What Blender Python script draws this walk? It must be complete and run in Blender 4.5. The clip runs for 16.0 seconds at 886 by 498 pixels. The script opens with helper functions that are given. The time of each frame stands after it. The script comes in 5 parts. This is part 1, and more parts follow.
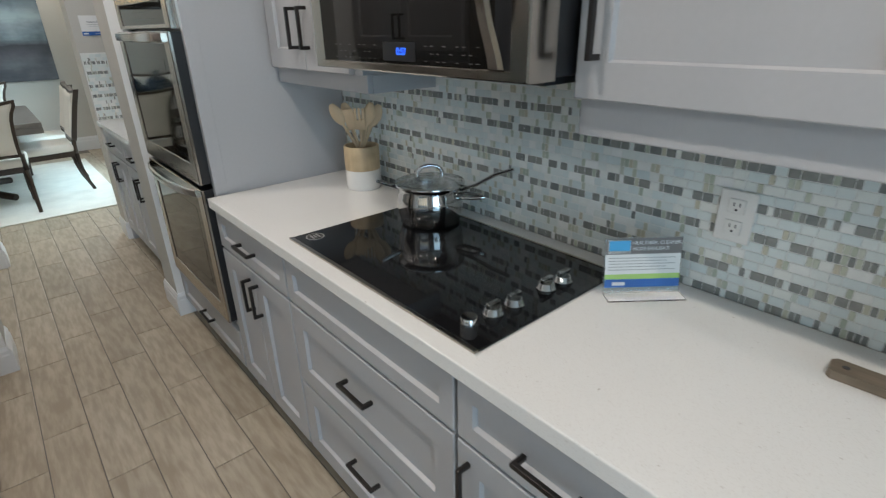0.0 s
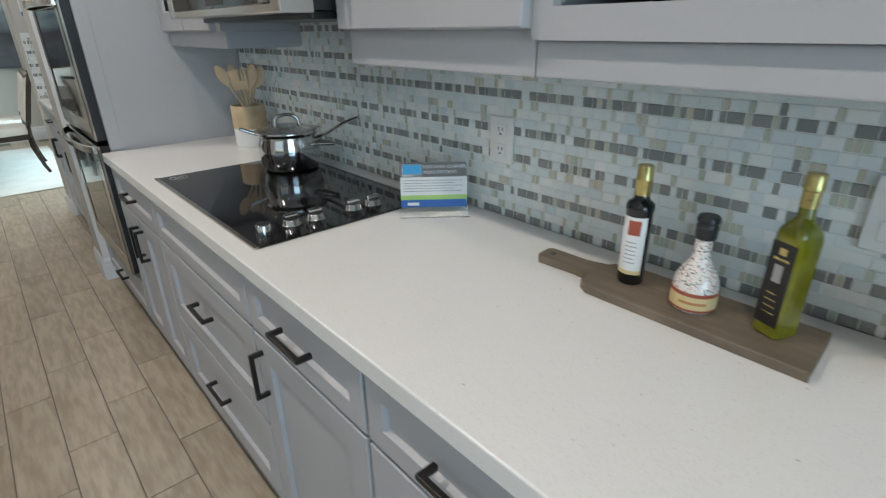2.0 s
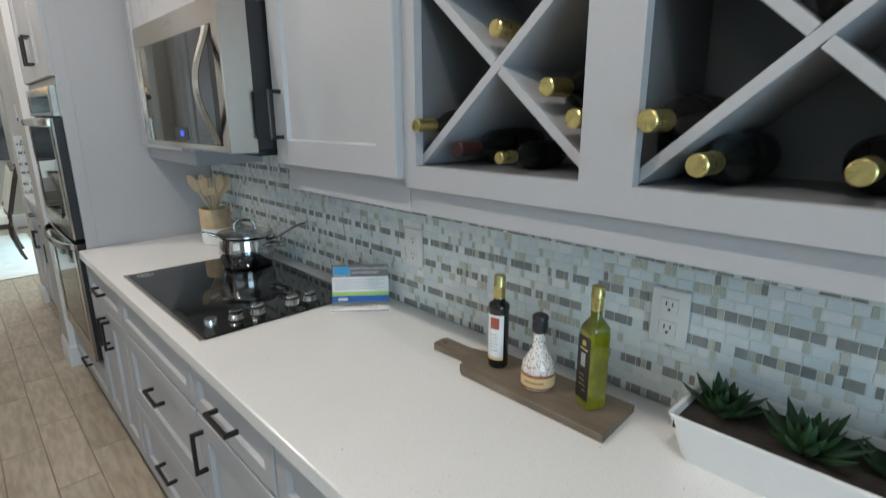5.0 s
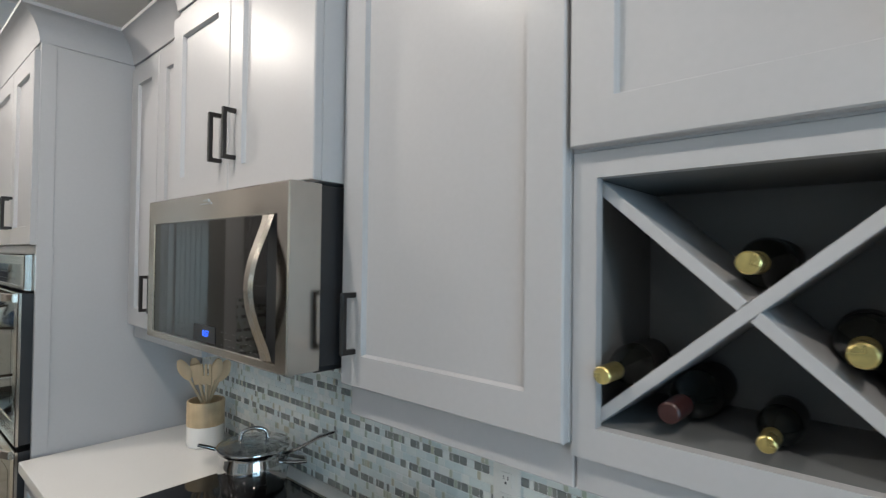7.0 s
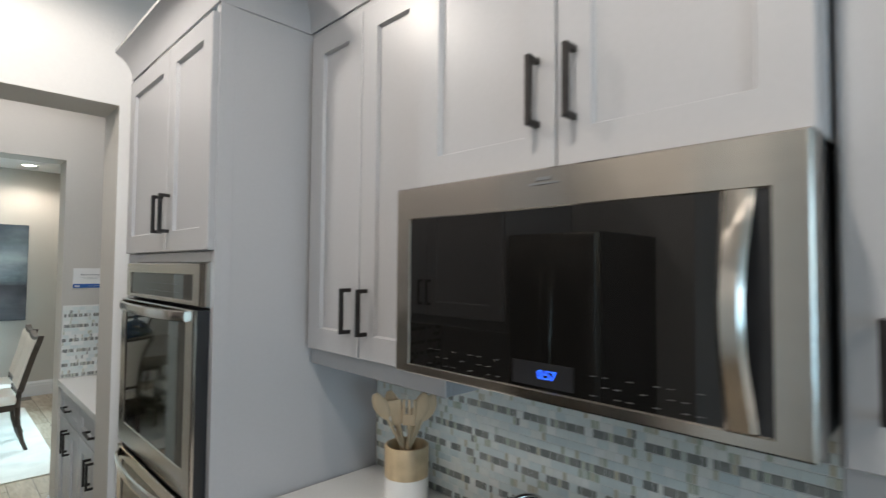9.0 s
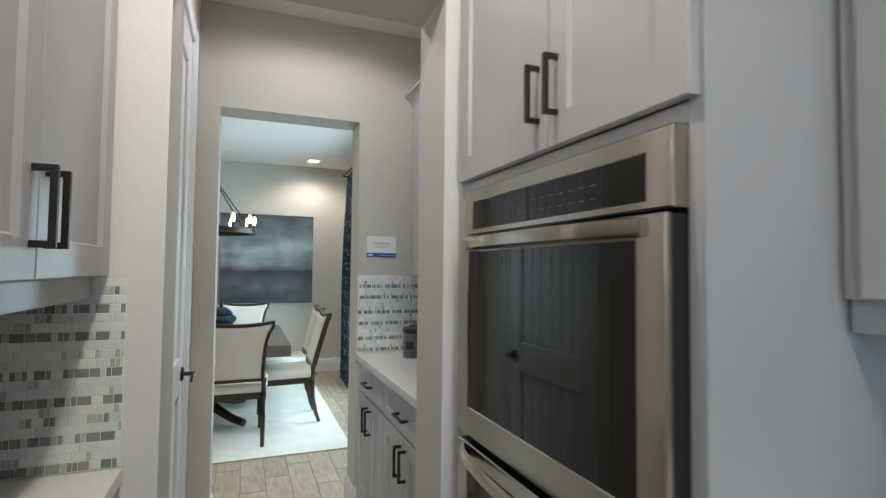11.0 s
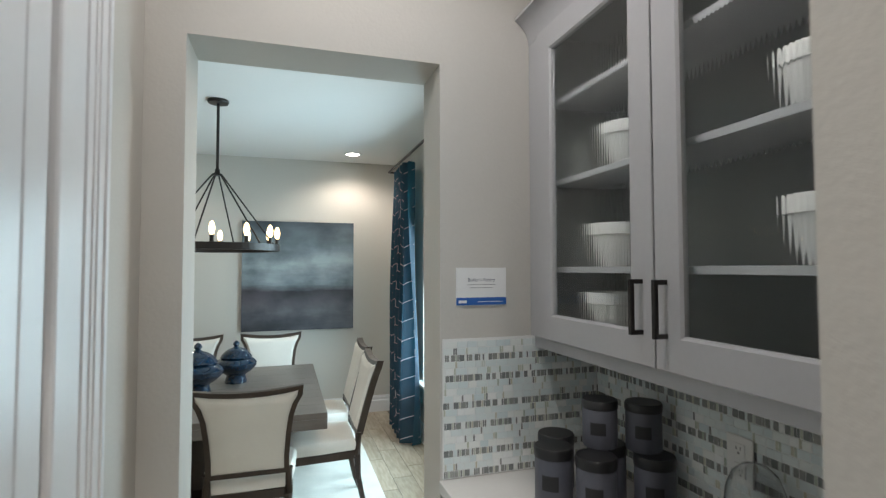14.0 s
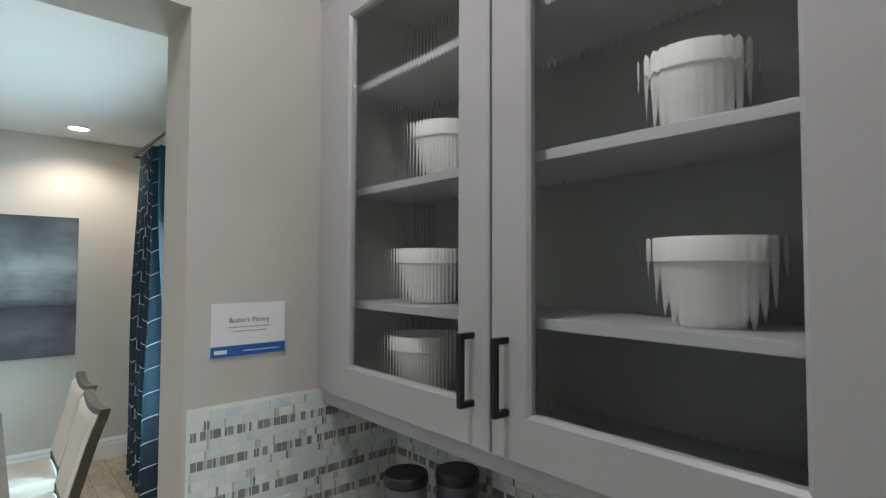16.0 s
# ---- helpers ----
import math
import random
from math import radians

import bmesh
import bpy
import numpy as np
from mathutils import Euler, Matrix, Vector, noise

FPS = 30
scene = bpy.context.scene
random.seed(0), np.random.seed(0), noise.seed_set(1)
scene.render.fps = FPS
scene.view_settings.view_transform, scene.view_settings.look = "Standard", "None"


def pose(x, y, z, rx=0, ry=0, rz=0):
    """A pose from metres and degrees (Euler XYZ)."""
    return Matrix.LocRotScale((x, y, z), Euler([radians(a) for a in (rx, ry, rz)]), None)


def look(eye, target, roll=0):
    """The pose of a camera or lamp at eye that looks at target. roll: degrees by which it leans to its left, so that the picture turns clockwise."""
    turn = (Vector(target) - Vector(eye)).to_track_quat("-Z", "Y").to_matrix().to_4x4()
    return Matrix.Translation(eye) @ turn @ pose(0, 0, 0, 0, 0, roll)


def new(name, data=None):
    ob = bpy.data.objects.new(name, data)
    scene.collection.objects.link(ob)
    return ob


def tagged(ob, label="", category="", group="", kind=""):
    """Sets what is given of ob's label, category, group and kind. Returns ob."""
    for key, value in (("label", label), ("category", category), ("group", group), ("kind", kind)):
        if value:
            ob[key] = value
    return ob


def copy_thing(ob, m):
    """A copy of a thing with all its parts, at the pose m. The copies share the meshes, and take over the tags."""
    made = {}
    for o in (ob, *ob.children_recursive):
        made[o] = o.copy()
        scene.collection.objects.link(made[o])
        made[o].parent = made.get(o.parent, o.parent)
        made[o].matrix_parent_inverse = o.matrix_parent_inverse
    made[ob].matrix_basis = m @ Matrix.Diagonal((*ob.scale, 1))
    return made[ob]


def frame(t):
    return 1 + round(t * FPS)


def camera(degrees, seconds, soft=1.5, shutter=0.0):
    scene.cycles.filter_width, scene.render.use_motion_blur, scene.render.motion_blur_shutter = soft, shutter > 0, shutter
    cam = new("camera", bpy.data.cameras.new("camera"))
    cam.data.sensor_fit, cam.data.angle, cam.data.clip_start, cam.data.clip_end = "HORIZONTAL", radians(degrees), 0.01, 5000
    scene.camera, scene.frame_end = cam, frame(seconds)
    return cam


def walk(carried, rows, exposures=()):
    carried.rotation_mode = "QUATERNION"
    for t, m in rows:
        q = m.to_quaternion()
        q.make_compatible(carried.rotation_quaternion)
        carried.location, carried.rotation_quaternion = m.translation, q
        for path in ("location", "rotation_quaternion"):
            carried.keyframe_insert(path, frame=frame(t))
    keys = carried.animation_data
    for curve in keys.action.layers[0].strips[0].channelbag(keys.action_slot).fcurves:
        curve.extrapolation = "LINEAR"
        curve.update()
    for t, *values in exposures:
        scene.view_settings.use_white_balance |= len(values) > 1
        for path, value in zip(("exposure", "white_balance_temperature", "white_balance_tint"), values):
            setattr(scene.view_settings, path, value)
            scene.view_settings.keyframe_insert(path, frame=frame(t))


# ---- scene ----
cam = camera(82.1, 16.0, soft=1.25, shutter=0.4)
PATH = [
    (0, (0.527, 0.692, 1.499), (1.724, 2.079, 0.696), -1.0),
    (0.5, (0.558, 0.567, 1.468), (1.763, 1.944, 0.662), -1.0),
    (1, (0.607, 0.468, 1.428), (1.818, 1.841, 0.622), -0.9),
    (1.5, (0.685, 0.35, 1.403), (1.899, 1.719, 0.595), -0.9),
    (2, (0.726, 0.209, 1.37), (1.945, 1.579, 0.571), -0.7),
    (2.5, (0.748, 0.057, 1.358), (1.961, 1.429, 0.555), -0.9),
    (3, (0.726, -0.064, 1.373), (1.937, 1.303, 0.558), -1.1),
    (3.2, (0.711, -0.096, 1.366), (1.926, 1.272, 0.557), -1.0),
    (5.3, (0.704, -0.077, 1.54), (2.089, 1.311, 1.144), 0.0),
    (5.5, (0.717, -0.039, 1.57), (2.131, 1.34, 1.254), 0.2),
    (6, (0.732, 0.099, 1.605), (2.197, 1.451, 1.449), 0.4),
    (6.5, (0.721, 0.259, 1.635), (2.212, 1.591, 1.576), 0.6),
    (7, (0.693, 0.394, 1.644), (2.195, 1.715, 1.677), 0.7),
    (7.5, (0.675, 0.536, 1.65), (2.179, 1.854, 1.696), 0.6),
    (8, (0.658, 0.738, 1.664), (2.16, 2.057, 1.733), 0.5),
    (8.5, (0.604, 0.963, 1.649), (2.07, 2.321, 1.723), 0.5),
    (9, (0.529, 1.185, 1.626), (1.942, 2.599, 1.7), 0.5),
    (9.5, (0.501, 1.426, 1.549), (1.797, 2.948, 1.618), 0.3),
    (10, (0.489, 1.682, 1.47), (1.536, 3.384, 1.545), 0.3),
    (10.2, (0.494, 1.77, 1.444), (1.445, 3.528, 1.524), 0.4),
    (12.3, (0.433, 2.759, 1.397), (1.044, 4.662, 1.473), -0.0),
    (12.5, (0.446, 2.854, 1.413), (1.037, 4.763, 1.489), -0.1),
    (13, (0.466, 3.101, 1.482), (1.051, 5.012, 1.559), -0.0),
    (13.5, (0.529, 3.322, 1.539), (1.114, 5.233, 1.613), -0.1),
    (14, (0.61, 3.526, 1.601), (1.205, 5.434, 1.677), -0.1),
    (14.5, (0.643, 3.68, 1.665), (1.339, 5.554, 1.744), 0.0),
    (15, (0.68, 3.812, 1.722), (1.694, 5.534, 1.808), 0.5),
    (15.5, (0.727, 3.872, 1.735), (2.02, 5.396, 1.816), 0.3),
    (16, (0.767, 3.891, 1.689), (2.1, 5.38, 1.763), 0.2),
]
walk(cam, [(t, look(eye, target, roll)) for t, eye, target, roll in PATH])

# ---- light ----
scene.view_settings.exposure = 0.0
world = bpy.data.worlds.new("sky_world")
scene.world = world
world.use_nodes = True
wn = world.node_tree.nodes
sky = wn.new("ShaderNodeTexSky")
sky.sky_type = "NISHITA"
sky.sun_disc = False
sky.sun_elevation, sky.sun_rotation = radians(48), radians(200)
world.node_tree.links.new(sky.outputs[0], wn["Background"].inputs[0])
wn["Background"].inputs[1].default_value = 0.12


def lamp(name, kind, power, colour, m, size=1.0, size_y=None, spread=None, blend=0.6):
    d = bpy.data.lights.new(name, kind)
    d.energy, d.color = power, colour
    if kind == "AREA":
        d.size = size
        if size_y:
            d.shape, d.size_y = "RECTANGLE", size_y
        else:
            d.shape = "DISK"
        if spread:
            d.spread = radians(spread)
    elif kind == "SPOT":
        d.spot_size, d.spot_blend, d.shadow_soft_size = radians(size), blend, 0.05
    else:
        d.shadow_soft_size = size
    ob = new(name, d)
    ob.matrix_world = m
    return ob


COOL, WARM = (0.74, 0.88, 1.0), (1.0, 0.925, 0.845)
# daylight through the patio window of the living room and the dining window
lamp("daylight_patio", "AREA", 4, COOL, look((-3.30, -0.6, 1.45), (0.5, 0.6, 1.1)), 3.2, 2.1)
lamp("daylight_south", "AREA", 60, (0.46, 0.76, 1.0), look((-0.4, -3.30, 1.5), (0.4, 0, 1.2)), 2.0, 1.9)
lamp("daylight_dining", "AREA", 58, (0.62, 0.88, 1.0), look((1.92, 7.37, 1.33), (0.0, 7.3, 0.9)), 1.38, 1.40)
KITCHEN_LIGHTS = [(0.55, -0.10), (0.55, 1.55), (0.55, 2.95), (-1.3, 0.15), (-1.3, 1.55)]
KITCHEN_POWER = [35, 41, 36, 10, 18]
PANTRY_LIGHTS = [(0.80, 4.45)]
DINING_LIGHTS = [(1.28, 8.82), (-0.9, 8.82), (1.28, 6.0), (-0.9, 6.0)]
ZK, ZD = 2.86, 2.79
for (x, y), power in zip(KITCHEN_LIGHTS, KITCHEN_POWER):
    lamp("kitchen_downlight", "SPOT", power, WARM, look((x, y, ZK - 0.03), (x, y + 0.001, 0)), 168, blend=0.35)
for x, y in PANTRY_LIGHTS:
    lamp("pantry_downlight", "SPOT", 21, (1.0, 0.98, 1.0), look((x, y, ZK - 0.03), (x, y + 0.001, 0)), 168, blend=0.35)
for x, y in DINING_LIGHTS:
    lamp("dining_downlight", "SPOT", 33, (1.0, 0.90, 0.80), look((x, y, ZD - 0.03), (x, y + 0.001, 0)), 150, blend=0.6)


# ---- materials ----
def node_mat(name):
    m = bpy.data.materials.new(name)
    m.use_nodes = True
    nt = m.node_tree
    return m, nt, nt.nodes["Principled BSDF"]


def noise_node(nt, scale, detail=4.0, stretch=None, shift=None):
    tc = nt.nodes.new("ShaderNodeTexCoord")
    out = tc.outputs["Object"]
    if shift is not None:
        add = nt.nodes.new("ShaderNodeVectorMath")
        add.operation = "ADD"
        nt.links.new(out, add.inputs[0])
        nt.links.new(shift, add.inputs[1])
        out = add.outputs[0]
    if stretch:
        mp = nt.nodes.new("ShaderNodeMapping")
        mp.inputs["Scale"].default_value = stretch
        nt.links.new(out, mp.inputs["Vector"])
        out = mp.outputs[0]
    n = nt.nodes.new("ShaderNodeTexNoise")
    n.inputs["Scale"].default_value, n.inputs["Detail"].default_value = scale, detail
    nt.links.new(out, n.inputs["Vector"])
    return n.outputs["Fac"]


def ramp(nt, fac, stops):
    r = nt.nodes.new("ShaderNodeValToRGB")
    e = r.color_ramp.elements
    while len(e) < len(stops):
        e.new(0.5)
    for el, (p, c) in zip(e, stops):
        el.position, el.color = p, (*c, 1)
    nt.links.new(fac, r.inputs[0])
    return r.outputs[0]


def mix(nt, a, b, f, kind="MIX"):
    n = nt.nodes.new("ShaderNodeMix")
    n.data_type, n.blend_type = "RGBA", kind
    for sock, v in ((n.inputs[0], f), (n.inputs[6], a), (n.inputs[7], b)):
        if hasattr(v, "is_linked"):
            nt.links.new(v, sock)
        else:
            sock.default_value = v if not isinstance(v, tuple) else (*v, 1)
    return n.outputs[2]


def bump(nt, bsdf, height, strength, distance=0.002):
    b = nt.nodes.new("ShaderNodeBump")
    b.inputs["Strength"].default_value, b.inputs["Distance"].default_value = strength, distance
    nt.links.new(height, b.inputs["Height"])
    nt.links.new(b.outputs[0], bsdf.inputs["Normal"])


def scaled(c, k):
    return tuple(min(1, v * k) for v in c)


def paint(name, c, rough=0.5, vary=0.05, big=1.5, fine=60, relief=0.1, metal=0.0, spec=0.5, coat=0.0, stretch=None):
    """A plain finish with slow and fine variation of colour, gloss and relief."""
    m, nt, b = node_mat(name)
    n1, n2 = noise_node(nt, big), noise_node(nt, fine, 3, stretch)
    c1 = ramp(nt, n1, [(0.3, scaled(c, 1 - vary)), (0.7, scaled(c, 1 + vary))])
    c2 = ramp(nt, n2, [(0.3, scaled((1, 1, 1), 1 - vary)), (0.7, (1, 1, 1))])
    nt.links.new(mix(nt, c1, c2, 1.0, "MULTIPLY"), b.inputs["Base Color"])
    rr = nt.nodes.new("ShaderNodeMapRange")
    rr.inputs[3].default_value, rr.inputs[4].default_value = max(0, rough * 0.85), min(1, rough * 1.15)
    nt.links.new(n1, rr.inputs[0])
    nt.links.new(rr.outputs[0], b.inputs["Roughness"])
    b.inputs["Metallic"].default_value, b.inputs["Specular IOR Level"].default_value = metal, spec
    b.inputs["Coat Weight"].default_value = coat
    if relief:
        bump(nt, b, n2, relief)
    return m


def glass(name, c, rough=0.0, ior=1.45):
    m, nt, b = node_mat(name)
    b.inputs["Base Color"].default_value = (*c, 1)
    b.inputs["Transmission Weight"].default_value, b.inputs["Roughness"].default_value, b.inputs["IOR"].default_value = 1, rough, ior
    return m


def glow(name, c, strength):
    m, nt, b = node_mat(name)
    b.inputs["Emission Color"].default_value, b.inputs["Emission Strength"].default_value = (*c, 1), strength
    b.inputs["Base Color"].default_value = (*c, 1)
    return m


def random_value(nt):
    oi, ge, ad = nt.nodes.new("ShaderNodeObjectInfo"), nt.nodes.new("ShaderNodeNewGeometry"), nt.nodes.new("ShaderNodeMath")
    ad.operation = "ADD"
    nt.links.new(oi.outputs["Random"], ad.inputs[0])
    nt.links.new(ge.outputs["Random Per Island"], ad.inputs[1])
    fr = nt.nodes.new("ShaderNodeMath")
    fr.operation = "FRACT"
    nt.links.new(ad.outputs[0], fr.inputs[0])
    return fr.outputs[0]


def piece(name, stops, rough, vein=0.15, scale=30, stretch=None, relief=0.0, spec=0.5, vein_c=(0.6, 0.6, 0.6)):
    """A finish for tiles and planks that differs from piece to piece."""
    m, nt, b = node_mat(name)
    r = random_value(nt)
    mul = nt.nodes.new("ShaderNodeMath")
    mul.operation = "MULTIPLY"
    mul.inputs[1].default_value = 37.0
    nt.links.new(r, mul.inputs[0])
    n = noise_node(nt, scale, 6, stretch, mul.outputs[0])
    n2 = noise_node(nt, scale * 0.25, 3, stretch, mul.outputs[0])
    c = ramp(nt, r, stops)
    v = ramp(nt, n, [(0.38, vein_c), (0.62, (1, 1, 1))])
    v2 = ramp(nt, n2, [(0.3, scaled(vein_c, 1.15)), (0.7, (1, 1, 1))])
    c = mix(nt, c, v, vein, "MULTIPLY")
    c = mix(nt, c, v2, vein, "MULTIPLY")
    nt.links.new(c, b.inputs["Base Color"])
    b.inputs["Roughness"].default_value, b.inputs["Specular IOR Level"].default_value = rough, spec
    if relief:
        bump(nt, b, n, relief, 0.001)
    return m


CABINET = paint("grey_cabinet_paint", (0.44, 0.438, 0.45), 0.36, 0.025, 1.2, 90, 0.03)
# Cubby boards: cabinet paint darkened, the unlit look put into the colour.
CUBBY_SHADED = paint("cabinet_paint_shaded_cubby", (0.16, 0.165, 0.17), 0.5, 0.03, 2, 70, 0.03)
# Cabinet paint darkened less than the cubbies: shade behind glass in the colour.
GLASS_CABINET_SHADED = paint("cabinet_paint_shaded_behind_glass", (0.25, 0.257, 0.25), 0.5, 0.03, 2, 70, 0.03)
# Near-black for the toe kicks: shade under the fronts put into the colour.
TOE_SHADE = paint("toe_kick_painted_shade", (0.10, 0.10, 0.10), 0.7, 0.05)
WALL = paint("beige_wall_paint", (0.555, 0.53, 0.485), 0.75, 0.02, 0.8, 95, 0.38)
WALL_KITCHEN = paint("off_white_wall_paint", (0.76, 0.745, 0.73), 0.7, 0.02, 0.8, 95, 0.38)
CEILING = paint("white_ceiling_paint", (0.78, 0.77, 0.75), 0.85, 0.02, 0.7, 120, 0.3)
TRIM = paint("white_gloss_trim", (0.74, 0.74, 0.745), 0.3, 0.015, 2, 60, 0.0)
STEEL = paint("brushed_steel", (0.50, 0.455, 0.405), 0.18, 0.05, 3, 40, 0.06, metal=1.0, stretch=(1, 0.02, 1))
CHROME = paint("polished_steel", (0.56, 0.55, 0.54), 0.06, 0.03, 5, 60, 0.0, metal=1.0)
BLACK_METAL = paint("oil_rubbed_bronze", (0.035, 0.031, 0.03), 0.38, 0.15, 20, 200, 0.05, metal=0.6)
BLACK_GLASS = paint("black_ceramic_glass", (0.008, 0.008, 0.009), 0.045, 0.1, 3, 80, 0.0, spec=0.6)
OVEN_GLASS = paint("dark_oven_glass", (0.007, 0.0065, 0.006), 0.03, 0.1, 3, 80, 0.0, spec=0.5)
OVEN_INNER = paint("green_oven_window", (0.016, 0.018, 0.011), 0.05, 0.5, 6, 40, 0.0, spec=0.5)
BLACK_PLASTIC = paint("black_plastic", (0.018, 0.018, 0.02), 0.35, 0.1, 6, 120, 0.05)
WHITE_PLASTIC = paint("white_plastic", (0.78, 0.77, 0.74), 0.3, 0.02, 6, 120, 0.0)
LABEL_GREY = paint("pale_print", (0.33, 0.33, 0.33), 0.5, 0.05)
GROUT = paint("pale_grout", (0.80, 0.80, 0.78), 0.85, 0.06, 8, 200, 0.2)
FLOOR_GROUT = paint("brown_floor_grout", (0.20, 0.18, 0.16), 0.9, 0.1, 8, 200, 0.2)
TILE_LIGHT = piece("white_marble_tile", [(0.0, (0.66, 0.735, 0.74)), (0.3, (0.78, 0.82, 0.80)), (0.55, (0.72, 0.79, 0.785)), (0.8, (0.84, 0.85, 0.81)), (1.0, (0.88, 0.885, 0.87))], 0.22, 0.18, 45, vein_c=(0.78, 0.80, 0.81))
TILE_DARK = piece("grey_stone_tile", [(0.0, (0.24, 0.255, 0.25)), (0.5, (0.30, 0.31, 0.29)), (1.0, (0.36, 0.365, 0.34))], 0.25, 0.3, 60)
TILE_GLASS = piece("sage_glass_tile", [(0.0, (0.46, 0.52, 0.43)), (0.5, (0.58, 0.61, 0.51)), (0.8, (0.60, 0.56, 0.44)), (1.0, (0.64, 0.69, 0.64))], 0.06, 0.1, 40)
PLANK = piece("wood_look_floor_tile", [(0.0, (0.42, 0.355, 0.275)), (0.5, (0.475, 0.405, 0.315)), (1.0, (0.52, 0.445, 0.35))], 0.42, 0.6, 9, (5, 0.9, 5), 0.15, vein_c=(0.66, 0.62, 0.57))
WOOD_PALE = paint("pale_beech_wood", (0.60, 0.45, 0.29), 0.55, 0.12, 10, 40, 0.1, stretch=(1, 1, 0.1))
WOOD_JAR = paint("mango_wood", (0.58, 0.44, 0.27), 0.5, 0.25, 9, 30, 0.1, stretch=(1, 1, 0.15))
WOOD_BOARD = paint("grey_brown_board", (0.20, 0.155, 0.11), 0.6, 0.22, 12, 40, 0.2, stretch=(3, 0.15, 1))
WOOD_DARK = paint("dark_walnut_stain", (0.045, 0.030, 0.022), 0.35, 0.2, 9, 50, 0.1, stretch=(1, 1, 0.1))
WOOD_TABLE = paint("weathered_grey_oak", (0.155, 0.135, 0.118), 0.36, 0.18, 4, 30, 0.15, stretch=(0.12, 2, 1))
LINEN = paint("cream_linen", (0.74, 0.70, 0.64), 0.9, 0.04, 5, 350, 0.35)
RUG = paint("cream_rug_pile", (0.76, 0.74, 0.68), 0.95, 0.07, 6, 300, 0.8)
CERAMIC = paint("white_glaze", (0.80, 0.79, 0.77), 0.16, 0.02, 8, 80, 0.0)
NAVY = paint("navy_glaze", (0.005, 0.022, 0.05), 0.09, 0.3, 9, 60, 0.0, coat=0.5)
CANISTER = paint("slate_glaze", (0.10, 0.105, 0.13), 0.4, 0.1, 9, 80, 0.05)
CHALK = paint("chalkboard_label", (0.02, 0.02, 0.022), 0.6, 0.1)
CRATE = paint("grey_wash_wood", (0.17, 0.165, 0.16), 0.7, 0.2, 8, 60, 0.25, stretch=(1, 0.1, 1))
LEAF = paint("dark_green_succulent", (0.035, 0.085, 0.03), 0.45, 0.3, 20, 120, 0.05)
SOIL = paint("dark_potting_soil", (0.035, 0.027, 0.02), 0.95, 0.3, 40, 200, 0.8)
BOTTLE_DARK = paint("dark_wine_glass", (0.010, 0.011, 0.010), 0.06, 0.2, 8, 60, 0.0, spec=0.6)
OIL = paint("olive_oil", (0.19, 0.185, 0.010), 0.05, 0.25, 14, 60, 0.0, coat=0.6)
CLEAR = glass("clear_glass", (0.97, 0.98, 0.98), 0.0)
ACRYLIC = glass("clear_acrylic", (0.96, 0.98, 0.98), 0.02, 1.3)
RIBBED = glass("ribbed_cabinet_glass", (0.88, 0.91, 0.90), 0.02, 1.25)
RIBBED.node_tree.nodes["Principled BSDF"].inputs["Specular IOR Level"].default_value = 0.35
WINDOW_GLASS = glass("window_glass", (0.95, 0.98, 1.0), 0.0, 1.1)
GOLD = paint("gold_foil", (0.62, 0.50, 0.20), 0.28, 0.15, 30, 120, 0.1, metal=0.9)
RED_FOIL = paint("maroon_foil", (0.045, 0.014, 0.013), 0.35, 0.2)
PAPER = paint("white_paper", (0.80, 0.80, 0.79), 0.6, 0.02)
PRINT_BLUE = paint("blue_print", (0.02, 0.12, 0.42), 0.45, 0.04)
PRINT_SKY = paint("sky_blue_print", (0.05, 0.38, 0.72), 0.45, 0.04)
PRINT_GREEN = paint("lime_print", (0.40, 0.62, 0.16), 0.45, 0.04)
PRINT_TAUPE = paint("taupe_print", (0.17, 0.15, 0.14), 0.45, 0.05)
PRINT_ORANGE = paint("orange_print", (0.55, 0.25, 0.10), 0.5, 0.1)
PRINT_CREAM = paint("cream_print", (0.72, 0.58, 0.30), 0.45, 0.06)
PRINT_RED = paint("brick_red_print", (0.40, 0.09, 0.05), 0.45, 0.08)
PRINT_DIM = paint("faint_print", (0.10, 0.10, 0.10), 0.5, 0.05)
PRINT_INK = paint("dark_ink", (0.03, 0.04, 0.08), 0.6, 0.05)
BLACK_LABEL = paint("black_label", (0.015, 0.014, 0.013), 0.5, 0.1)
LED = glow("blue_display", (0.02, 0.12, 1.0), 3.0)
BULB = glow("warm_bulb", (1.0, 0.72, 0.38), 4.5)
DISC = glow("lamp_diffuser", (1.0, 0.92, 0.80), 28.0)
GROUND = paint("lawn_ground", (0.10, 0.13, 0.06), 0.95, 0.2, 0.5, 20, 0.3)


def salt_mat():
    m, nt, b = node_mat("salt_and_pepper_grains")
    n = noise_node(nt, 240, 1)
    c = ramp(nt, n, [(0.36, (0.06, 0.045, 0.04)), (0.42, (0.78, 0.74, 0.69)), (0.62, (0.84, 0.80, 0.75)), (0.68, (0.55, 0.28, 0.22))])
    nt.links.new(c, b.inputs["Base Color"])
    b.inputs["Roughness"].default_value, b.inputs["Coat Weight"].default_value, b.inputs["Coat Roughness"].default_value = 0.3, 1.0, 0.03
    return m


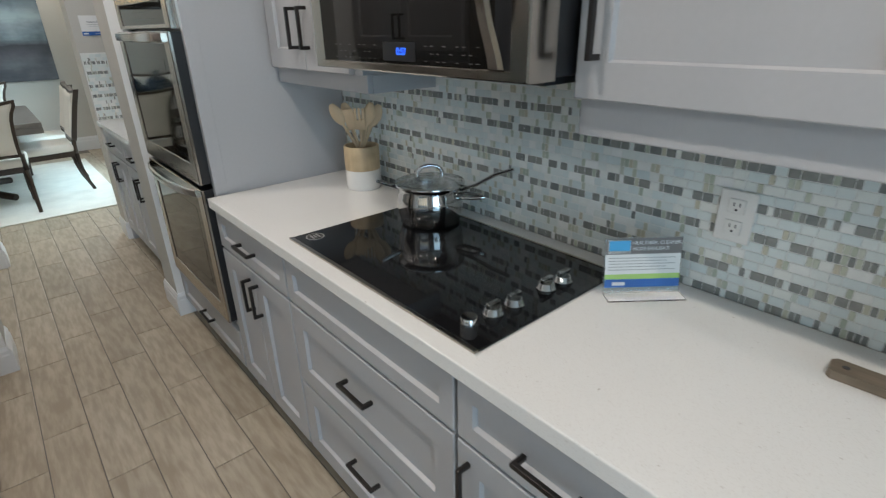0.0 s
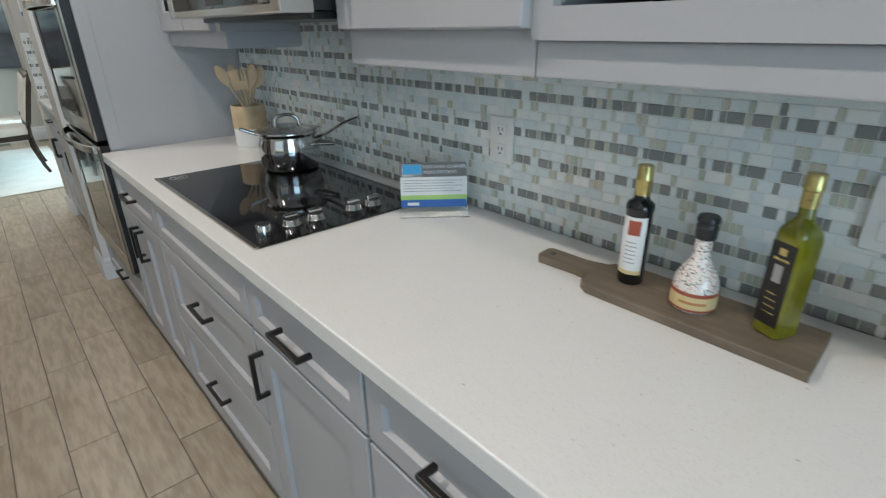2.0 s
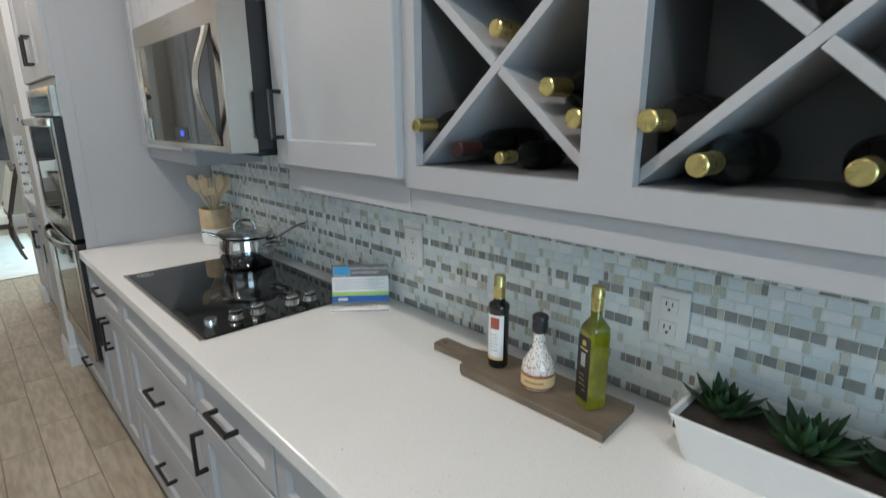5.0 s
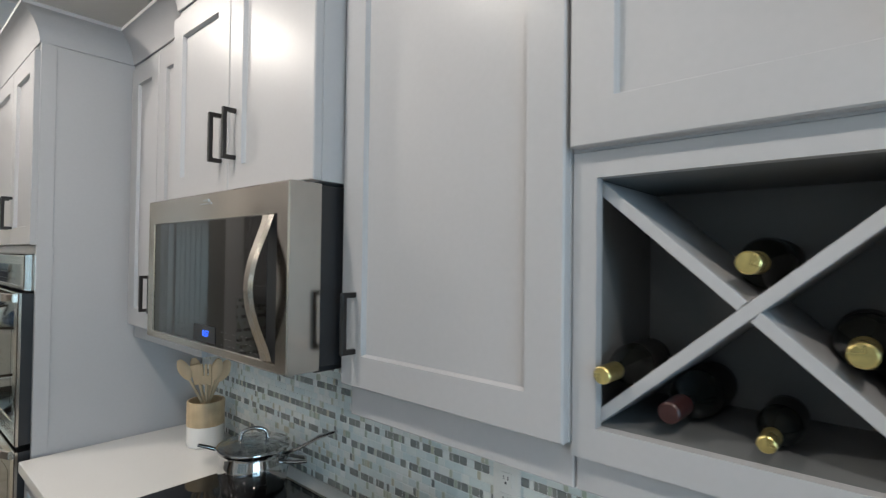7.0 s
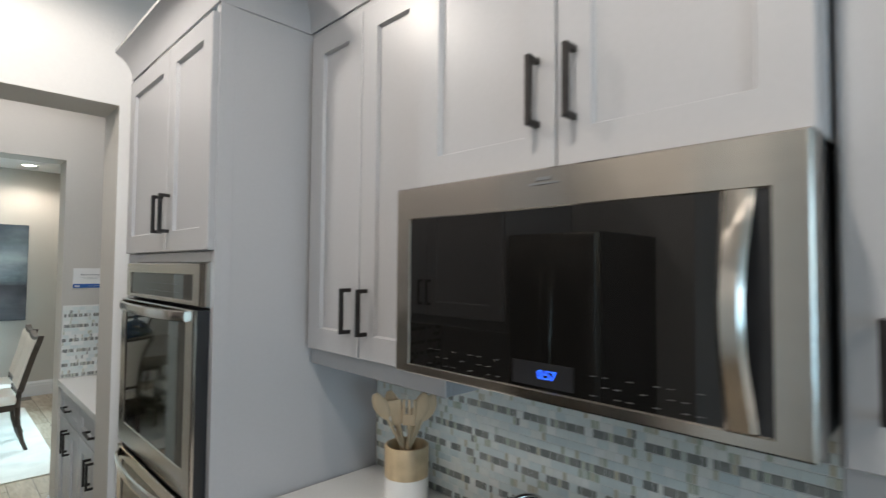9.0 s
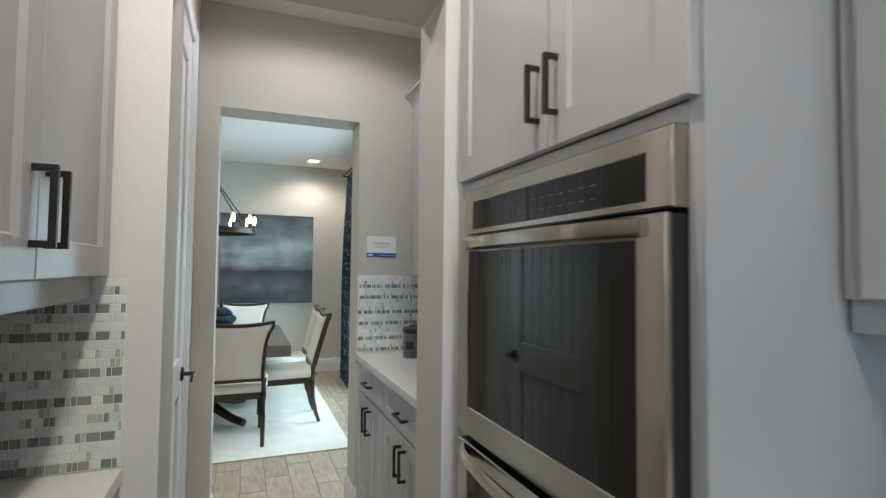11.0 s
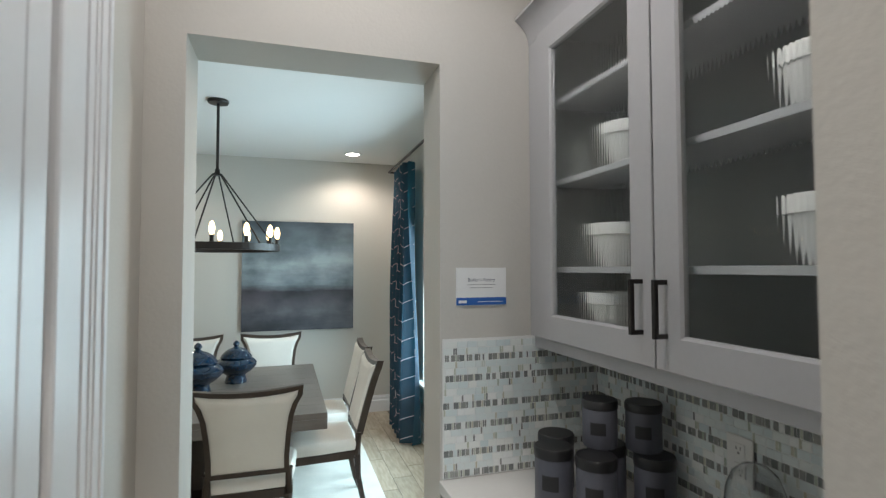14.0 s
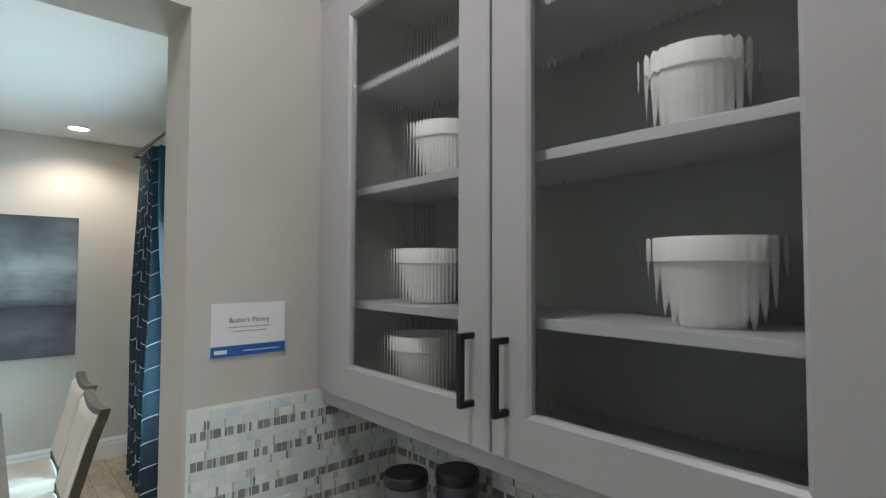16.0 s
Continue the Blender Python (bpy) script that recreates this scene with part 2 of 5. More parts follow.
def canvas_mat():
    """Abstract landscape: misty grey-blue clouds over a dark plum horizon."""
    m, nt, b = node_mat("abstract_painting")
    tc = nt.nodes.new("ShaderNodeTexCoord")
    sep = nt.nodes.new("ShaderNodeSeparateXYZ")
    nt.links.new(tc.outputs["Generated"], sep.inputs[0])
    n = noise_node(nt, 2.6, 8, (1.0, 1, 1.3))
    n2 = noise_node(nt, 7, 6, (0.35, 1, 1.6))
    wob = nt.nodes.new("ShaderNodeMath")
    wob.operation = "MULTIPLY_ADD"
    wob.inputs[1].default_value, wob.inputs[2].default_value = 0.10, -0.05
    nt.links.new(n2, wob.inputs[0])
    h = nt.nodes.new("ShaderNodeMath")
    nt.links.new(sep.outputs["Z"], h.inputs[0])
    nt.links.new(wob.outputs[0], h.inputs[1])
    band = ramp(nt, h.outputs[0], [(0.0, (0.045, 0.048, 0.060)), (0.18, (0.10, 0.10, 0.115)), (0.30, (0.055, 0.05, 0.06)), (0.36, (0.04, 0.035, 0.045)), (0.42, (0.17, 0.20, 0.22)), (0.62, (0.24, 0.28, 0.30)), (0.80, (0.11, 0.14, 0.16)), (1.0, (0.045, 0.06, 0.075))])
    cl = ramp(nt, n, [(0.32, (0.35, 0.40, 0.44)), (0.62, (1.7, 1.7, 1.65))])
    c = mix(nt, band, cl, 0.85, "MULTIPLY")
    c = mix(nt, c, ramp(nt, n2, [(0.35, (0.6, 0.6, 0.62)), (0.65, (1, 1, 1))]), 0.6, "MULTIPLY")
    nt.links.new(c, b.inputs["Base Color"])
    b.inputs["Roughness"].default_value = 0.5
    bump(nt, b, n2, 0.3)
    return m


def curtain_mat():
    m, nt, b = node_mat("navy_trellis_fabric")
    n = noise_node(nt, 300, 2)
    c = ramp(nt, n, [(0.3, (0.010, 0.017, 0.030)), (0.7, (0.018, 0.032, 0.052))])
    nt.links.new(c, b.inputs["Base Color"])
    b.inputs["Roughness"].default_value = 0.75
    b.inputs["Sheen Weight"].default_value = 0.3
    tr = nt.nodes.new("ShaderNodeBsdfTranslucent")
    tr.inputs[0].default_value = (0.015, 0.30, 0.45, 1)
    mx = nt.nodes.new("ShaderNodeMixShader")
    mx.inputs[0].default_value = 0.32
    nt.links.new(b.outputs[0], mx.inputs[1])
    nt.links.new(tr.outputs[0], mx.inputs[2])
    nt.links.new(mx.outputs[0], nt.nodes["Material Output"].inputs[0])
    bump(nt, b, n, 0.2)
    return m


def quartz_mat():
    m, nt, b = node_mat("white_speckled_quartz")
    n1, n2, n3 = noise_node(nt, 2.5), noise_node(nt, 420, 1), noise_node(nt, 130, 2)
    c = ramp(nt, n1, [(0.3, (0.80, 0.785, 0.765)), (0.7, (0.84, 0.825, 0.805))])
    c = mix(nt, c, ramp(nt, n2, [(0.30, (0.72, 0.69, 0.66)), (0.38, (1, 1, 1))]), 0.7, "MULTIPLY")
    c = mix(nt, c, ramp(nt, n3, [(0.24, (0.45, 0.40, 0.36)), (0.27, (1, 1, 1))]), 0.8, "MULTIPLY")
    nt.links.new(c, b.inputs["Base Color"])
    b.inputs["Roughness"].default_value, b.inputs["Coat Weight"].default_value, b.inputs["Coat Roughness"].default_value = 0.22, 0.3, 0.06
    return m


steel_bsdf = STEEL.node_tree.nodes["Principled BSDF"]
steel_bsdf.inputs["Anisotropic"].default_value, steel_bsdf.inputs["Anisotropic Rotation"].default_value = 0.6, 0.25
steel_tangent = STEEL.node_tree.nodes.new("ShaderNodeTangent")
steel_tangent.direction_type, steel_tangent.axis = "RADIAL", "Z"
STEEL.node_tree.links.new(steel_tangent.outputs[0], steel_bsdf.inputs["Tangent"])
QUARTZ = quartz_mat()
SALT, CANVAS, CURTAIN = salt_mat(), canvas_mat(), curtain_mat()
THREAD = paint("silver_embroidery", (0.40, 0.46, 0.50), 0.5, 0.05)


# ---- mesh helpers ----
def empty(name, loc, label="", category="", group="", kind=""):
    ob = new(name)
    ob.empty_display_size = 0.05
    ob.location = loc
    bpy.context.view_layer.update()
    return tagged(ob, label, category, group, kind)


def base_of(ob):
    v = Vector((0, 0, 0))
    while ob:
        v += ob.location
        ob = ob.parent
    return v


def part(name, bm, material, parent=None, label="", smooth=False):
    """One mesh object out of bm, drawn in world places, under a thing or a part."""
    if parent:
        bmesh.ops.translate(bm, verts=bm.verts, vec=-base_of(parent))
    bmesh.ops.recalc_face_normals(bm, faces=bm.faces)
    me = bpy.data.meshes.new(name)
    bm.to_mesh(me)
    bm.free()
    for m in material if isinstance(material, (list, tuple)) else [material]:
        me.materials.append(m)
    if smooth:
        for p in me.polygons:
            p.use_smooth = True
        me.set_sharp_from_angle(angle=radians(38))
    ob = new(name, me)
    ob.parent = parent
    return tagged(ob, label)


def box(bm, x0, x1, y0, y1, z0, z1, bevel=0.0, m=None):
    """A box with chamfered edges, added to bm."""
    r = bmesh.ops.create_cube(bm, size=1.0)
    vs = r["verts"]
    for v in vs:
        v.co = Vector(((x0 + x1) / 2 + v.co.x * (x1 - x0), (y0 + y1) / 2 + v.co.y * (y1 - y0), (z0 + z1) / 2 + v.co.z * (z1 - z0)))
    if bevel:
        es = list({e for v in vs for e in v.link_edges})
        r = bmesh.ops.bevel(bm, geom=es, offset=bevel, segments=2, affect="EDGES", profile=0.5)
        vs = list({v for f in r["faces"] for v in f.verts} | {v for v in vs if v.is_valid})
    if m:
        bmesh.ops.transform(bm, matrix=m, verts=vs)
    return bm


def boxed(*a, bevel=0.0, m=None):
    return box(bmesh.new(), *a, bevel=bevel, m=m)


def loft(bm, rings, close=True, cap0=False, cap1=False):
    rows = [[bm.verts.new(p) for p in r] for r in rings]
    n = len(rows[0])
    for a, b in zip(rows, rows[1:]):
        for i in range(n if close else n - 1):
            bm.faces.new((a[i], a[(i + 1) % n], b[(i + 1) % n], b[i]))
    if cap0:
        bm.faces.new(rows[0])
    if cap1:
        bm.faces.new(list(reversed(rows[-1])))
    return bm


def lathe(profile, cx=0, cy=0, cz=0, segs=28, bm=None, cap=True, sx=1, sy=1):
    bm = bm or bmesh.new()
    rings = [[(cx + sx * r * math.cos(2 * math.pi * i / segs), cy + sy * r * math.sin(2 * math.pi * i / segs), cz + z) for i in range(segs)] for r, z in profile]
    return loft(bm, rings, True, cap, cap)


def tube(pts, r, segs=10, bm=None, flat=1.0):
    """A rod of radius r along pts."""
    bm = bm or bmesh.new()
    pts = [Vector(p) for p in pts]
    rings = []
    for i, p in enumerate(pts):
        d = (pts[min(i + 1, len(pts) - 1)] - pts[max(i - 1, 0)]).normalized()
        side = d.cross(Vector((0, 0, 1)))
        side = side.normalized() if side.length > 1e-3 else Vector((1, 0, 0))
        up = side.cross(d)
        rr = r[i] if isinstance(r, (list, tuple)) else r
        rings.append([p + side * math.cos(2 * math.pi * k / segs) * rr + up * math.sin(2 * math.pi * k / segs) * rr * flat for k in range(segs)])
    return loft(bm, rings, True, True, True)


def facing_west(x):
    """Local (width, out, height) to the world, for a front that faces -x at the plane x."""
    return Matrix(((0, -1, 0, x), (1, 0, 0, 0), (0, 0, 1, 0), (0, 0, 0, 1)))


def facing_east(x):
    return Matrix(((0, 1, 0, x), (1, 0, 0, 0), (0, 0, 1, 0), (0, 0, 0, 1)))


def facing_south(y):
    return Matrix(((1, 0, 0, 0), (0, -1, 0, y), (0, 0, 1, 0), (0, 0, 0, 1)))


def shaker(name, parent, m, u0, u1, v0, v1, t=0.02, rail=0.067, hole=False, material=CABINET):
    """A framed cabinet front with a sunk panel, or with a hole for glass."""
    bm = bmesh.new()

    def rect(i, d):
        return [m @ Vector(p) for p in ((u0 + i, d, v0 + i), (u1 - i, d, v0 + i), (u1 - i, d, v1 - i), (u0 + i, d, v1 - i))]
    r = min(rail, (v1 - v0) * 0.3)
    if hole:
        loft(bm, [rect(0, 0), rect(0, t - 0.0025), rect(0.0025, t), rect(r - 0.006, t), rect(r, t - 0.006), rect(r, 0), rect(0, 0)])
        bmesh.ops.remove_doubles(bm, verts=bm.verts, dist=1e-5)
    else:
        loft(bm, [rect(0, 0), rect(0, t - 0.0025), rect(0.0025, t), rect(r, t), rect(r + 0.004, t - 0.011)], True, True, True)
    return part(name, bm, material, parent)


def slab_front(name, parent, m, u0, u1, v0, v1, t=0.02, material=CABINET):
    return part(name, boxed(u0, u1, 0, t, v0, v1, bevel=0.002, m=m), material, parent)


def pull(parent, m, u, v, length=0.13, upright=True, d0=0.02):
    """A square bar pull on two posts."""
    bm = bmesh.new()
    h, s = length / 2, 0.0055
    if upright:
        box(bm, u - s, u + s, d0 + 0.024, d0 + 0.035, v - h, v + h, 0.0015, m)
        for e in (-1, 1):
            box(bm, u - s, u + s, d0, d0 + 0.026, v + e * (h - s) - s, v + e * (h - s) + s, 0.001, m)
    else:
        box(bm, u - h, u + h, d0 + 0.024, d0 + 0.035, v - s, v + s, 0.0015, m)
        for e in (-1, 1):
            box(bm, u + e * (h - s) - s, u + e * (h - s) + s, d0, d0 + 0.026, v - s, v + s, 0.001, m)
    return part("handle", bm, BLACK_METAL, parent, "black bar handle")


def text_mesh(name, body, size, m, material, parent):
    cu = bpy.data.curves.new(name, "FONT")
    cu.body, cu.size, cu.align_x, cu.align_y = body, size, "CENTER", "CENTER"
    tmp = new(name, cu)
    bpy.context.view_layer.update()
    me = bpy.data.meshes.new_from_object(tmp.evaluated_get(bpy.context.evaluated_depsgraph_get()))
    bpy.data.objects.remove(tmp)
    me.transform(Matrix.Translation(-base_of(parent)) @ m)
    me.materials.clear()
    me.materials.append(material)
    ob = new(name, me)
    ob.parent = parent
    return ob


CROWN_SHAPE = [(0.0, 0.0), (0.005, 0.0), (0.006, 0.012), (0.010, 0.030), (0.018, 0.050), (0.030, 0.069), (0.046, 0.085), (0.064, 0.097), (0.070, 0.099), (0.070, 0.112), (0.0, 0.112)]


def crown(parent, x0, y0, y1, z, back=1.695, near=True, far=True, flip=1, k=1.0):
    """Crown moulding round the top of a unit: front at x0, with returns at its open ends."""
    bm = bmesh.new()
    rings = []
    for d, h in [(p * k, q * k) for p, q in CROWN_SHAPE]:
        a, b = (y0 - d if near else y0), (y1 + d if far else y1)
        rings.append([(back, a, z + h), (x0 - flip * d, a, z + h), (x0 - flip * d, b, z + h), (back, b, z + h)])
    loft(bm, rings, False, False, False)
    return part("crown_moulding", bm, CABINET, parent, "", True)


def skirting(name, p0, p1, out, parent=None, h=0.135):
    """A moulded baseboard from p0 to p1 on the floor, standing out towards out."""
    shape = [(0, 0), (0.015, 0), (0.015, h * 0.68), (0.011, h * 0.74), (0.012, h * 0.86), (0.006, h * 0.95), (0.004, h), (0, h)]
    o = Vector((*out, 0))
    bm = loft(bmesh.new(), [[Vector((*p, 0)) + o * d + Vector((0, 0, z)) for d, z in shape] for p in (p0, p1)], True, True, True)
    return tagged(part(name, bm, TRIM), "white moulded baseboard along the wall", "baseboard", kind="structure")


def wall(name, label, pieces, material=WALL, south=None):
    bm = bmesh.new()
    for p in pieces:
        box(bm, *p)
    if south:
        bm.normal_update()
        for f in bm.faces:
            if f.normal.y < -0.9:
                f.material_index = 1
    return tagged(part(name, bm, [material, south or material]), label, "wall", kind="structure")


# ---- structure ----
WX, W1, W1B, W2, W2B, WD, XD = 1.695, 3.605, 3.85, 5.133, 5.336, 9.26, 1.85
wall("wall_east", "off-white painted wall behind the kitchen cabinets", [(WX, XD + 0.15, -3.6, W2B, 0, ZK)], WALL)
wall("wall_kitchen_pantry", "textured wall with a cased opening to the pantry", [(1.050, WX, W1, W1B, 0, ZK), (-0.58, 0.285, W1, W1B, 0, ZK), (0.285, 1.050, W1, W1B, 2.284, ZK)], WALL, WALL_KITCHEN)
wall("wall_pantry_dining", "beige textured wall with an opening to the dining room", [(1.101, WX, W2, W2B, 0, ZK), (-2.6, 0.333, W2, W2B, 0, ZK), (0.333, 1.101, W2, W2B, 2.285, ZK)])
wall("wall_pantry_west", "beige textured wall with a white door", [(0.07, 0.225, W1B, 3.90, 0, ZK), (0.07, 0.225, 4.70, W2, 0, ZK), (0.07, 0.225, 3.90, 4.70, 2.44, ZK)])
wall("wall_closet", "plain wall closing the closet behind the door", [(-0.45, -0.40, W1B, W2, 0, ZK)])
wall("wall_dining_east", "beige wall with a window beside the curtain", [(XD, 2.0, W2B, 6.62, 0, ZK), (XD, 2.0, 8.12, WD + 0.15, 0, ZK), (XD, 2.0, 6.62, 8.12, 0, 0.55), (XD, 2.0, 6.62, 8.12, 2.08, ZK)])
wall("wall_dining_north", "beige dining room wall behind the painting", [(-2.6, XD, WD, WD + 0.15, 0, ZK)])
wall("wall_dining_west", "beige dining room wall", [(-2.75, -2.6, W2, WD + 0.15, 0, ZK)])
wall("wall_kitchen_west", "wall behind the kitchen cabinets beside the pantry", [(-0.58, -0.43, 2.0, W1, 0, ZK), (-3.6, -0.58, 2.0, 2.15, 0, ZK)], WALL_KITCHEN)
wall("wall_living_west", "living room wall with a wide patio window", [(-3.6, -3.45, -3.6, -2.25, 0, ZK), (-3.6, -3.45, 1.05, 2.0, 0, ZK), (-3.6, -3.45, -2.25, 1.05, 0, 0.3), (-3.6, -3.45, -2.25, 1.05, 2.5, ZK)], WALL_KITCHEN)
wall("wall_living_south", "living room wall with a window", [(-3.45, -1.45, -3.6, -3.45, 0, ZK), (0.65, WX, -3.6, -3.45, 0, ZK), (-1.45, 0.65, -3.6, -3.45, 0, 0.5), (-1.45, 0.65, -3.6, -3.45, 2.5, ZK)], WALL_KITCHEN)
tagged(part("ceiling_kitchen", boxed(-3.6, 2.0, -3.6, W2B, ZK, ZK + 0.1), CEILING), "white textured ceiling of kitchen and pantry", "ceiling", kind="structure")
tagged(part("ceiling_dining", boxed(-2.6, XD, W2B, WD, ZD, ZD + 0.06), CEILING), "white dining room ceiling", "ceiling", kind="structure")
floor = tagged(part("floor", boxed(-3.6, 2.0, -3.6, WD + 0.15, -0.12, -0.004), FLOOR_GROUT), "grey-brown wood-look porcelain plank tile floor", "floor", kind="structure")
tagged(part("ground", boxed(-60, 60, -60, 60, -0.40, -0.30), GROUND), "lawn around the house", "ground", kind="structure")

skirting("baseboard_1", (1.050, W1), (1.125, W1), (0, -1))
skirting("baseboard_2", (1.050, W1 - 0.015), (1.050, W1B + 0.015), (-1, 0))
skirting("baseboard_3", (0.285, W1 - 0.015), (0.285, W1B), (1, 0))
skirting("baseboard_4", (0.21, W1), (0.285, W1), (0, -1))
skirting("baseboard_5", (1.101, W2 - 0.015), (1.101, W2B + 0.015), (-1, 0))
skirting("baseboard_6", (0.333, W2), (0.333, W2B), (1, 0))
skirting("baseboard_7", (-2.6, WD), (XD, WD), (0, -1), h=0.18)
skirting("baseboard_8", (XD, W2B), (XD, WD), (-1, 0), h=0.18)
skirting("baseboard_9", (0.225, 4.80), (0.225, W2), (1, 0))
skirting("baseboard_10", (0.225, W2), (0.333, W2), (0, -1))
skirting("baseboard_11", (1.101, W2), (1.13, W2), (0, -1))


def window(name, m, u0, u1, v0, v1, label, bars):
    """A white window in a wall opening; m takes (along, out, up) to the world."""
    w = empty(name, m @ Vector(((u0 + u1) / 2, 0, v0)), label, "window", kind="structure")
    f = bmesh.new()
    s = 0.05
    box(f, u0, u0 + s, -0.05, 0.02, v0, v1, 0.003, m)
    box(f, u1 - s, u1, -0.05, 0.02, v0, v1, 0.003, m)
    box(f, u0 + s, u1 - s, -0.05, 0.02, v0, v0 + s, 0.003, m)
    box(f, u0 + s, u1 - s, -0.05, 0.02, v1 - s, v1, 0.003, m)
    for k in range(1, bars):
        c = u0 + (u1 - u0) * k / bars
        box(f, c - 0.02, c + 0.02, -0.04, 0.01, v0 + s, v1 - s, 0.003, m)
    part("window_frame", f, TRIM, w)
    for k in range(bars):
        a, b = u0 + s + (u1 - u0 - 2 * s) * k / bars, u0 + s + (u1 - u0 - 2 * s) * (k + 1) / bars
        g = part("pane", boxed(a, b, -0.022, -0.018, v0 + s, v1 - s, m=m), WINDOW_GLASS, w)
        g.visible_shadow = False
    return w


w1 = window("window_1", facing_west(1.95), 6.62, 8.12, 0.55, 2.08, "white framed dining window beside the navy curtain", 2)
part("window_sill", boxed(1.79, 1.90, 6.57, 8.17, 0.535, 0.56, bevel=0.004), TRIM, w1)
window("window_2", facing_east(-3.55), -2.25, 1.05, 0.3, 2.5, "wide white framed patio window", 3)
window("window_3", Matrix.Translation((0, -3.52, 0)), -1.45, 0.65, 0.5, 2.5, "white framed living room window", 2)

# white panel door in the pantry, closed
door = empty("door_1", (0.16, 4.28, 0), "white plank-panel door, closed, with a dark lever", "door", kind="structure")
MD = facing_east(0.193)


def plank_panel(bm, u0, u1, v0, v1):
    """A sunk panel of upright boards with grooves, and its bevelled frame."""
    n = 6
    for k in range(n):
        a, b = u0 + (u1 - u0) * k / n, u0 + (u1 - u0) * (k + 1) / n
        box(bm, a + 0.002, b - 0.002, 0.0, 0.026, v0, v1, 0.004, MD)


leaf_bm = bmesh.new()
box(leaf_bm, 3.905, 4.695, -0.005, 0.018, 0.01, 2.435, 0, MD)
for a in ((3.905, 4.020, 0.01, 2.435), (4.575, 4.695, 0.01, 2.435), (4.020, 4.575, 0.01, 0.20), (4.020, 4.575, 0.86, 1.02), (4.020, 4.575, 2.30, 2.435)):
    box(leaf_bm, a[0], a[1], 0.015, 0.038, a[2], a[3], 0.006, MD)
plank_panel(leaf_bm, 4.030, 4.565, 0.21, 0.85)
plank_panel(leaf_bm, 4.030, 4.565, 1.03, 2.29)
part("door_leaf", leaf_bm, TRIM, door)
hb = lathe([(0.0, 0), (0.030, 0), (0.031, 0.004), (0.026, 0.010), (0.0, 0.010)], segs=20)
bmesh.ops.transform(hb, matrix=Matrix.Translation((0.231, 4.635, 0.94)) @ Matrix.Rotation(radians(90), 4, "Y"), verts=hb.verts)
tube([(0.233, 4.635, 0.94), (0.283, 4.635, 0.94)], 0.009, 10, hb)
tube([(0.280, 4.64, 0.94), (0.284, 4.60, 0.944), (0.282, 4.56, 0.938), (0.280, 4.53, 0.928)], [0.009, 0.009, 0.008, 0.006], 10, hb)
part("door_handle", hb, BLACK_METAL, door, "dark bronze lever", True)
casing = bmesh.new()
for a, b in ((3.875, 3.905), (4.695, 4.79)):
    w = b - a
    for f0, f1, d in ((0, 0.3, 0.042), (0.3, 0.45, 0.046), (0.45, 0.8, 0.050), (0.8, 1, 0.055)):
        box(casing, a + w * f0, a + w * f1, 0.02, d, 0, 2.52, 0.001, MD)
box(casing, 3.905, 4.695, 0.02, 0.05, 2.44, 2.52, 0.003, MD)
tagged(part("trim_door", casing, TRIM), "white fluted door casing", "trim", kind="structure")

# ---- kitchen cabinets ----
CF = facing_west(1.10)   # carcass front of the base and tall units
UF = facing_west(1.40)   # carcass front of the wall units


def carcass(parent, x0, x1, y0, y1, z0, z1, material=CABINET):
    return part("body", boxed(x0, x1, y0, y1, z0, z1, bevel=0.0015), material, parent)


def base_unit(y0, y1, kind, m=CF, x=1.10, back=1.69, hinge=1):
    """A base cabinet: 'doors' has a drawer over two doors, 'door' a drawer over one, 'drawers' a fixed front over two drawers."""
    labels = {"doors": "grey shaker base cabinet with one drawer over two doors", "door": "grey shaker base cabinet with one drawer over a door", "drawers": "grey shaker drawer base under the cooktop"}
    u = empty("base_cabinet", ((x + back) / 2, (y0 + y1) / 2, 0), labels[kind], "cabinet", "kitchen base cabinets")
    lo, hi = min(x, back), max(x, back)
    carcass(u, lo, hi, y0, y1, 0.10, 0.875)
    s = 1 if back > x else -1
    a, b = sorted((x + s * 0.07, x + s * 0.085))
    part("toe_kick", boxed(a, b, y0, y1, 0, 0.10), TOE_SHADE, u)
    g = 0.004
    c = (y0 + y1) / 2
    top = shaker("drawer_front", u, m, y0 + g, y1 - g, 0.715, 0.865, rail=0.045)
    if kind == "drawers":
        for v0, v1 in ((0.412, 0.705), (0.115, 0.402)):
            d = shaker("drawer_front", u, m, y0 + g, y1 - g, v0, v1)
            pull(d, m, c, (v0 + v1) / 2 + 0.03, 0.135, False)
        return u
    pull(top, m, c, 0.79, 0.135, False)
    if kind == "doors":
        for a, b, h in ((y0 + g, c - 0.002, c - 0.035), (c + 0.002, y1 - g, c + 0.035)):
            d = shaker("door", u, m, a, b, 0.115, 0.705)
            pull(d, m, h, 0.60)
    else:
        d = shaker("door", u, m, y0 + g, y1 - g, 0.115, 0.705)
        pull(d, m, (y1 - 0.04) if hinge > 0 else (y0 + 0.04), 0.60)
    return u


base_unit(2.085, 2.680, "doors")
base_unit(1.305, 2.082, "drawers")
base_unit(0.813, 1.302, "door", hinge=1)
base_unit(0.322, 0.810, "door", hinge=-1)
base_unit(-0.300, 0.319, "doors")
base_unit(-0.920, -0.303, "doors")
counter = tagged(part("countertop", boxed(1.062, 1.688, -1.0, 2.676, 0.876, 0.914, bevel=0.003), QUARTZ), "white speckled quartz countertop with the cooktop set in", "countertop")


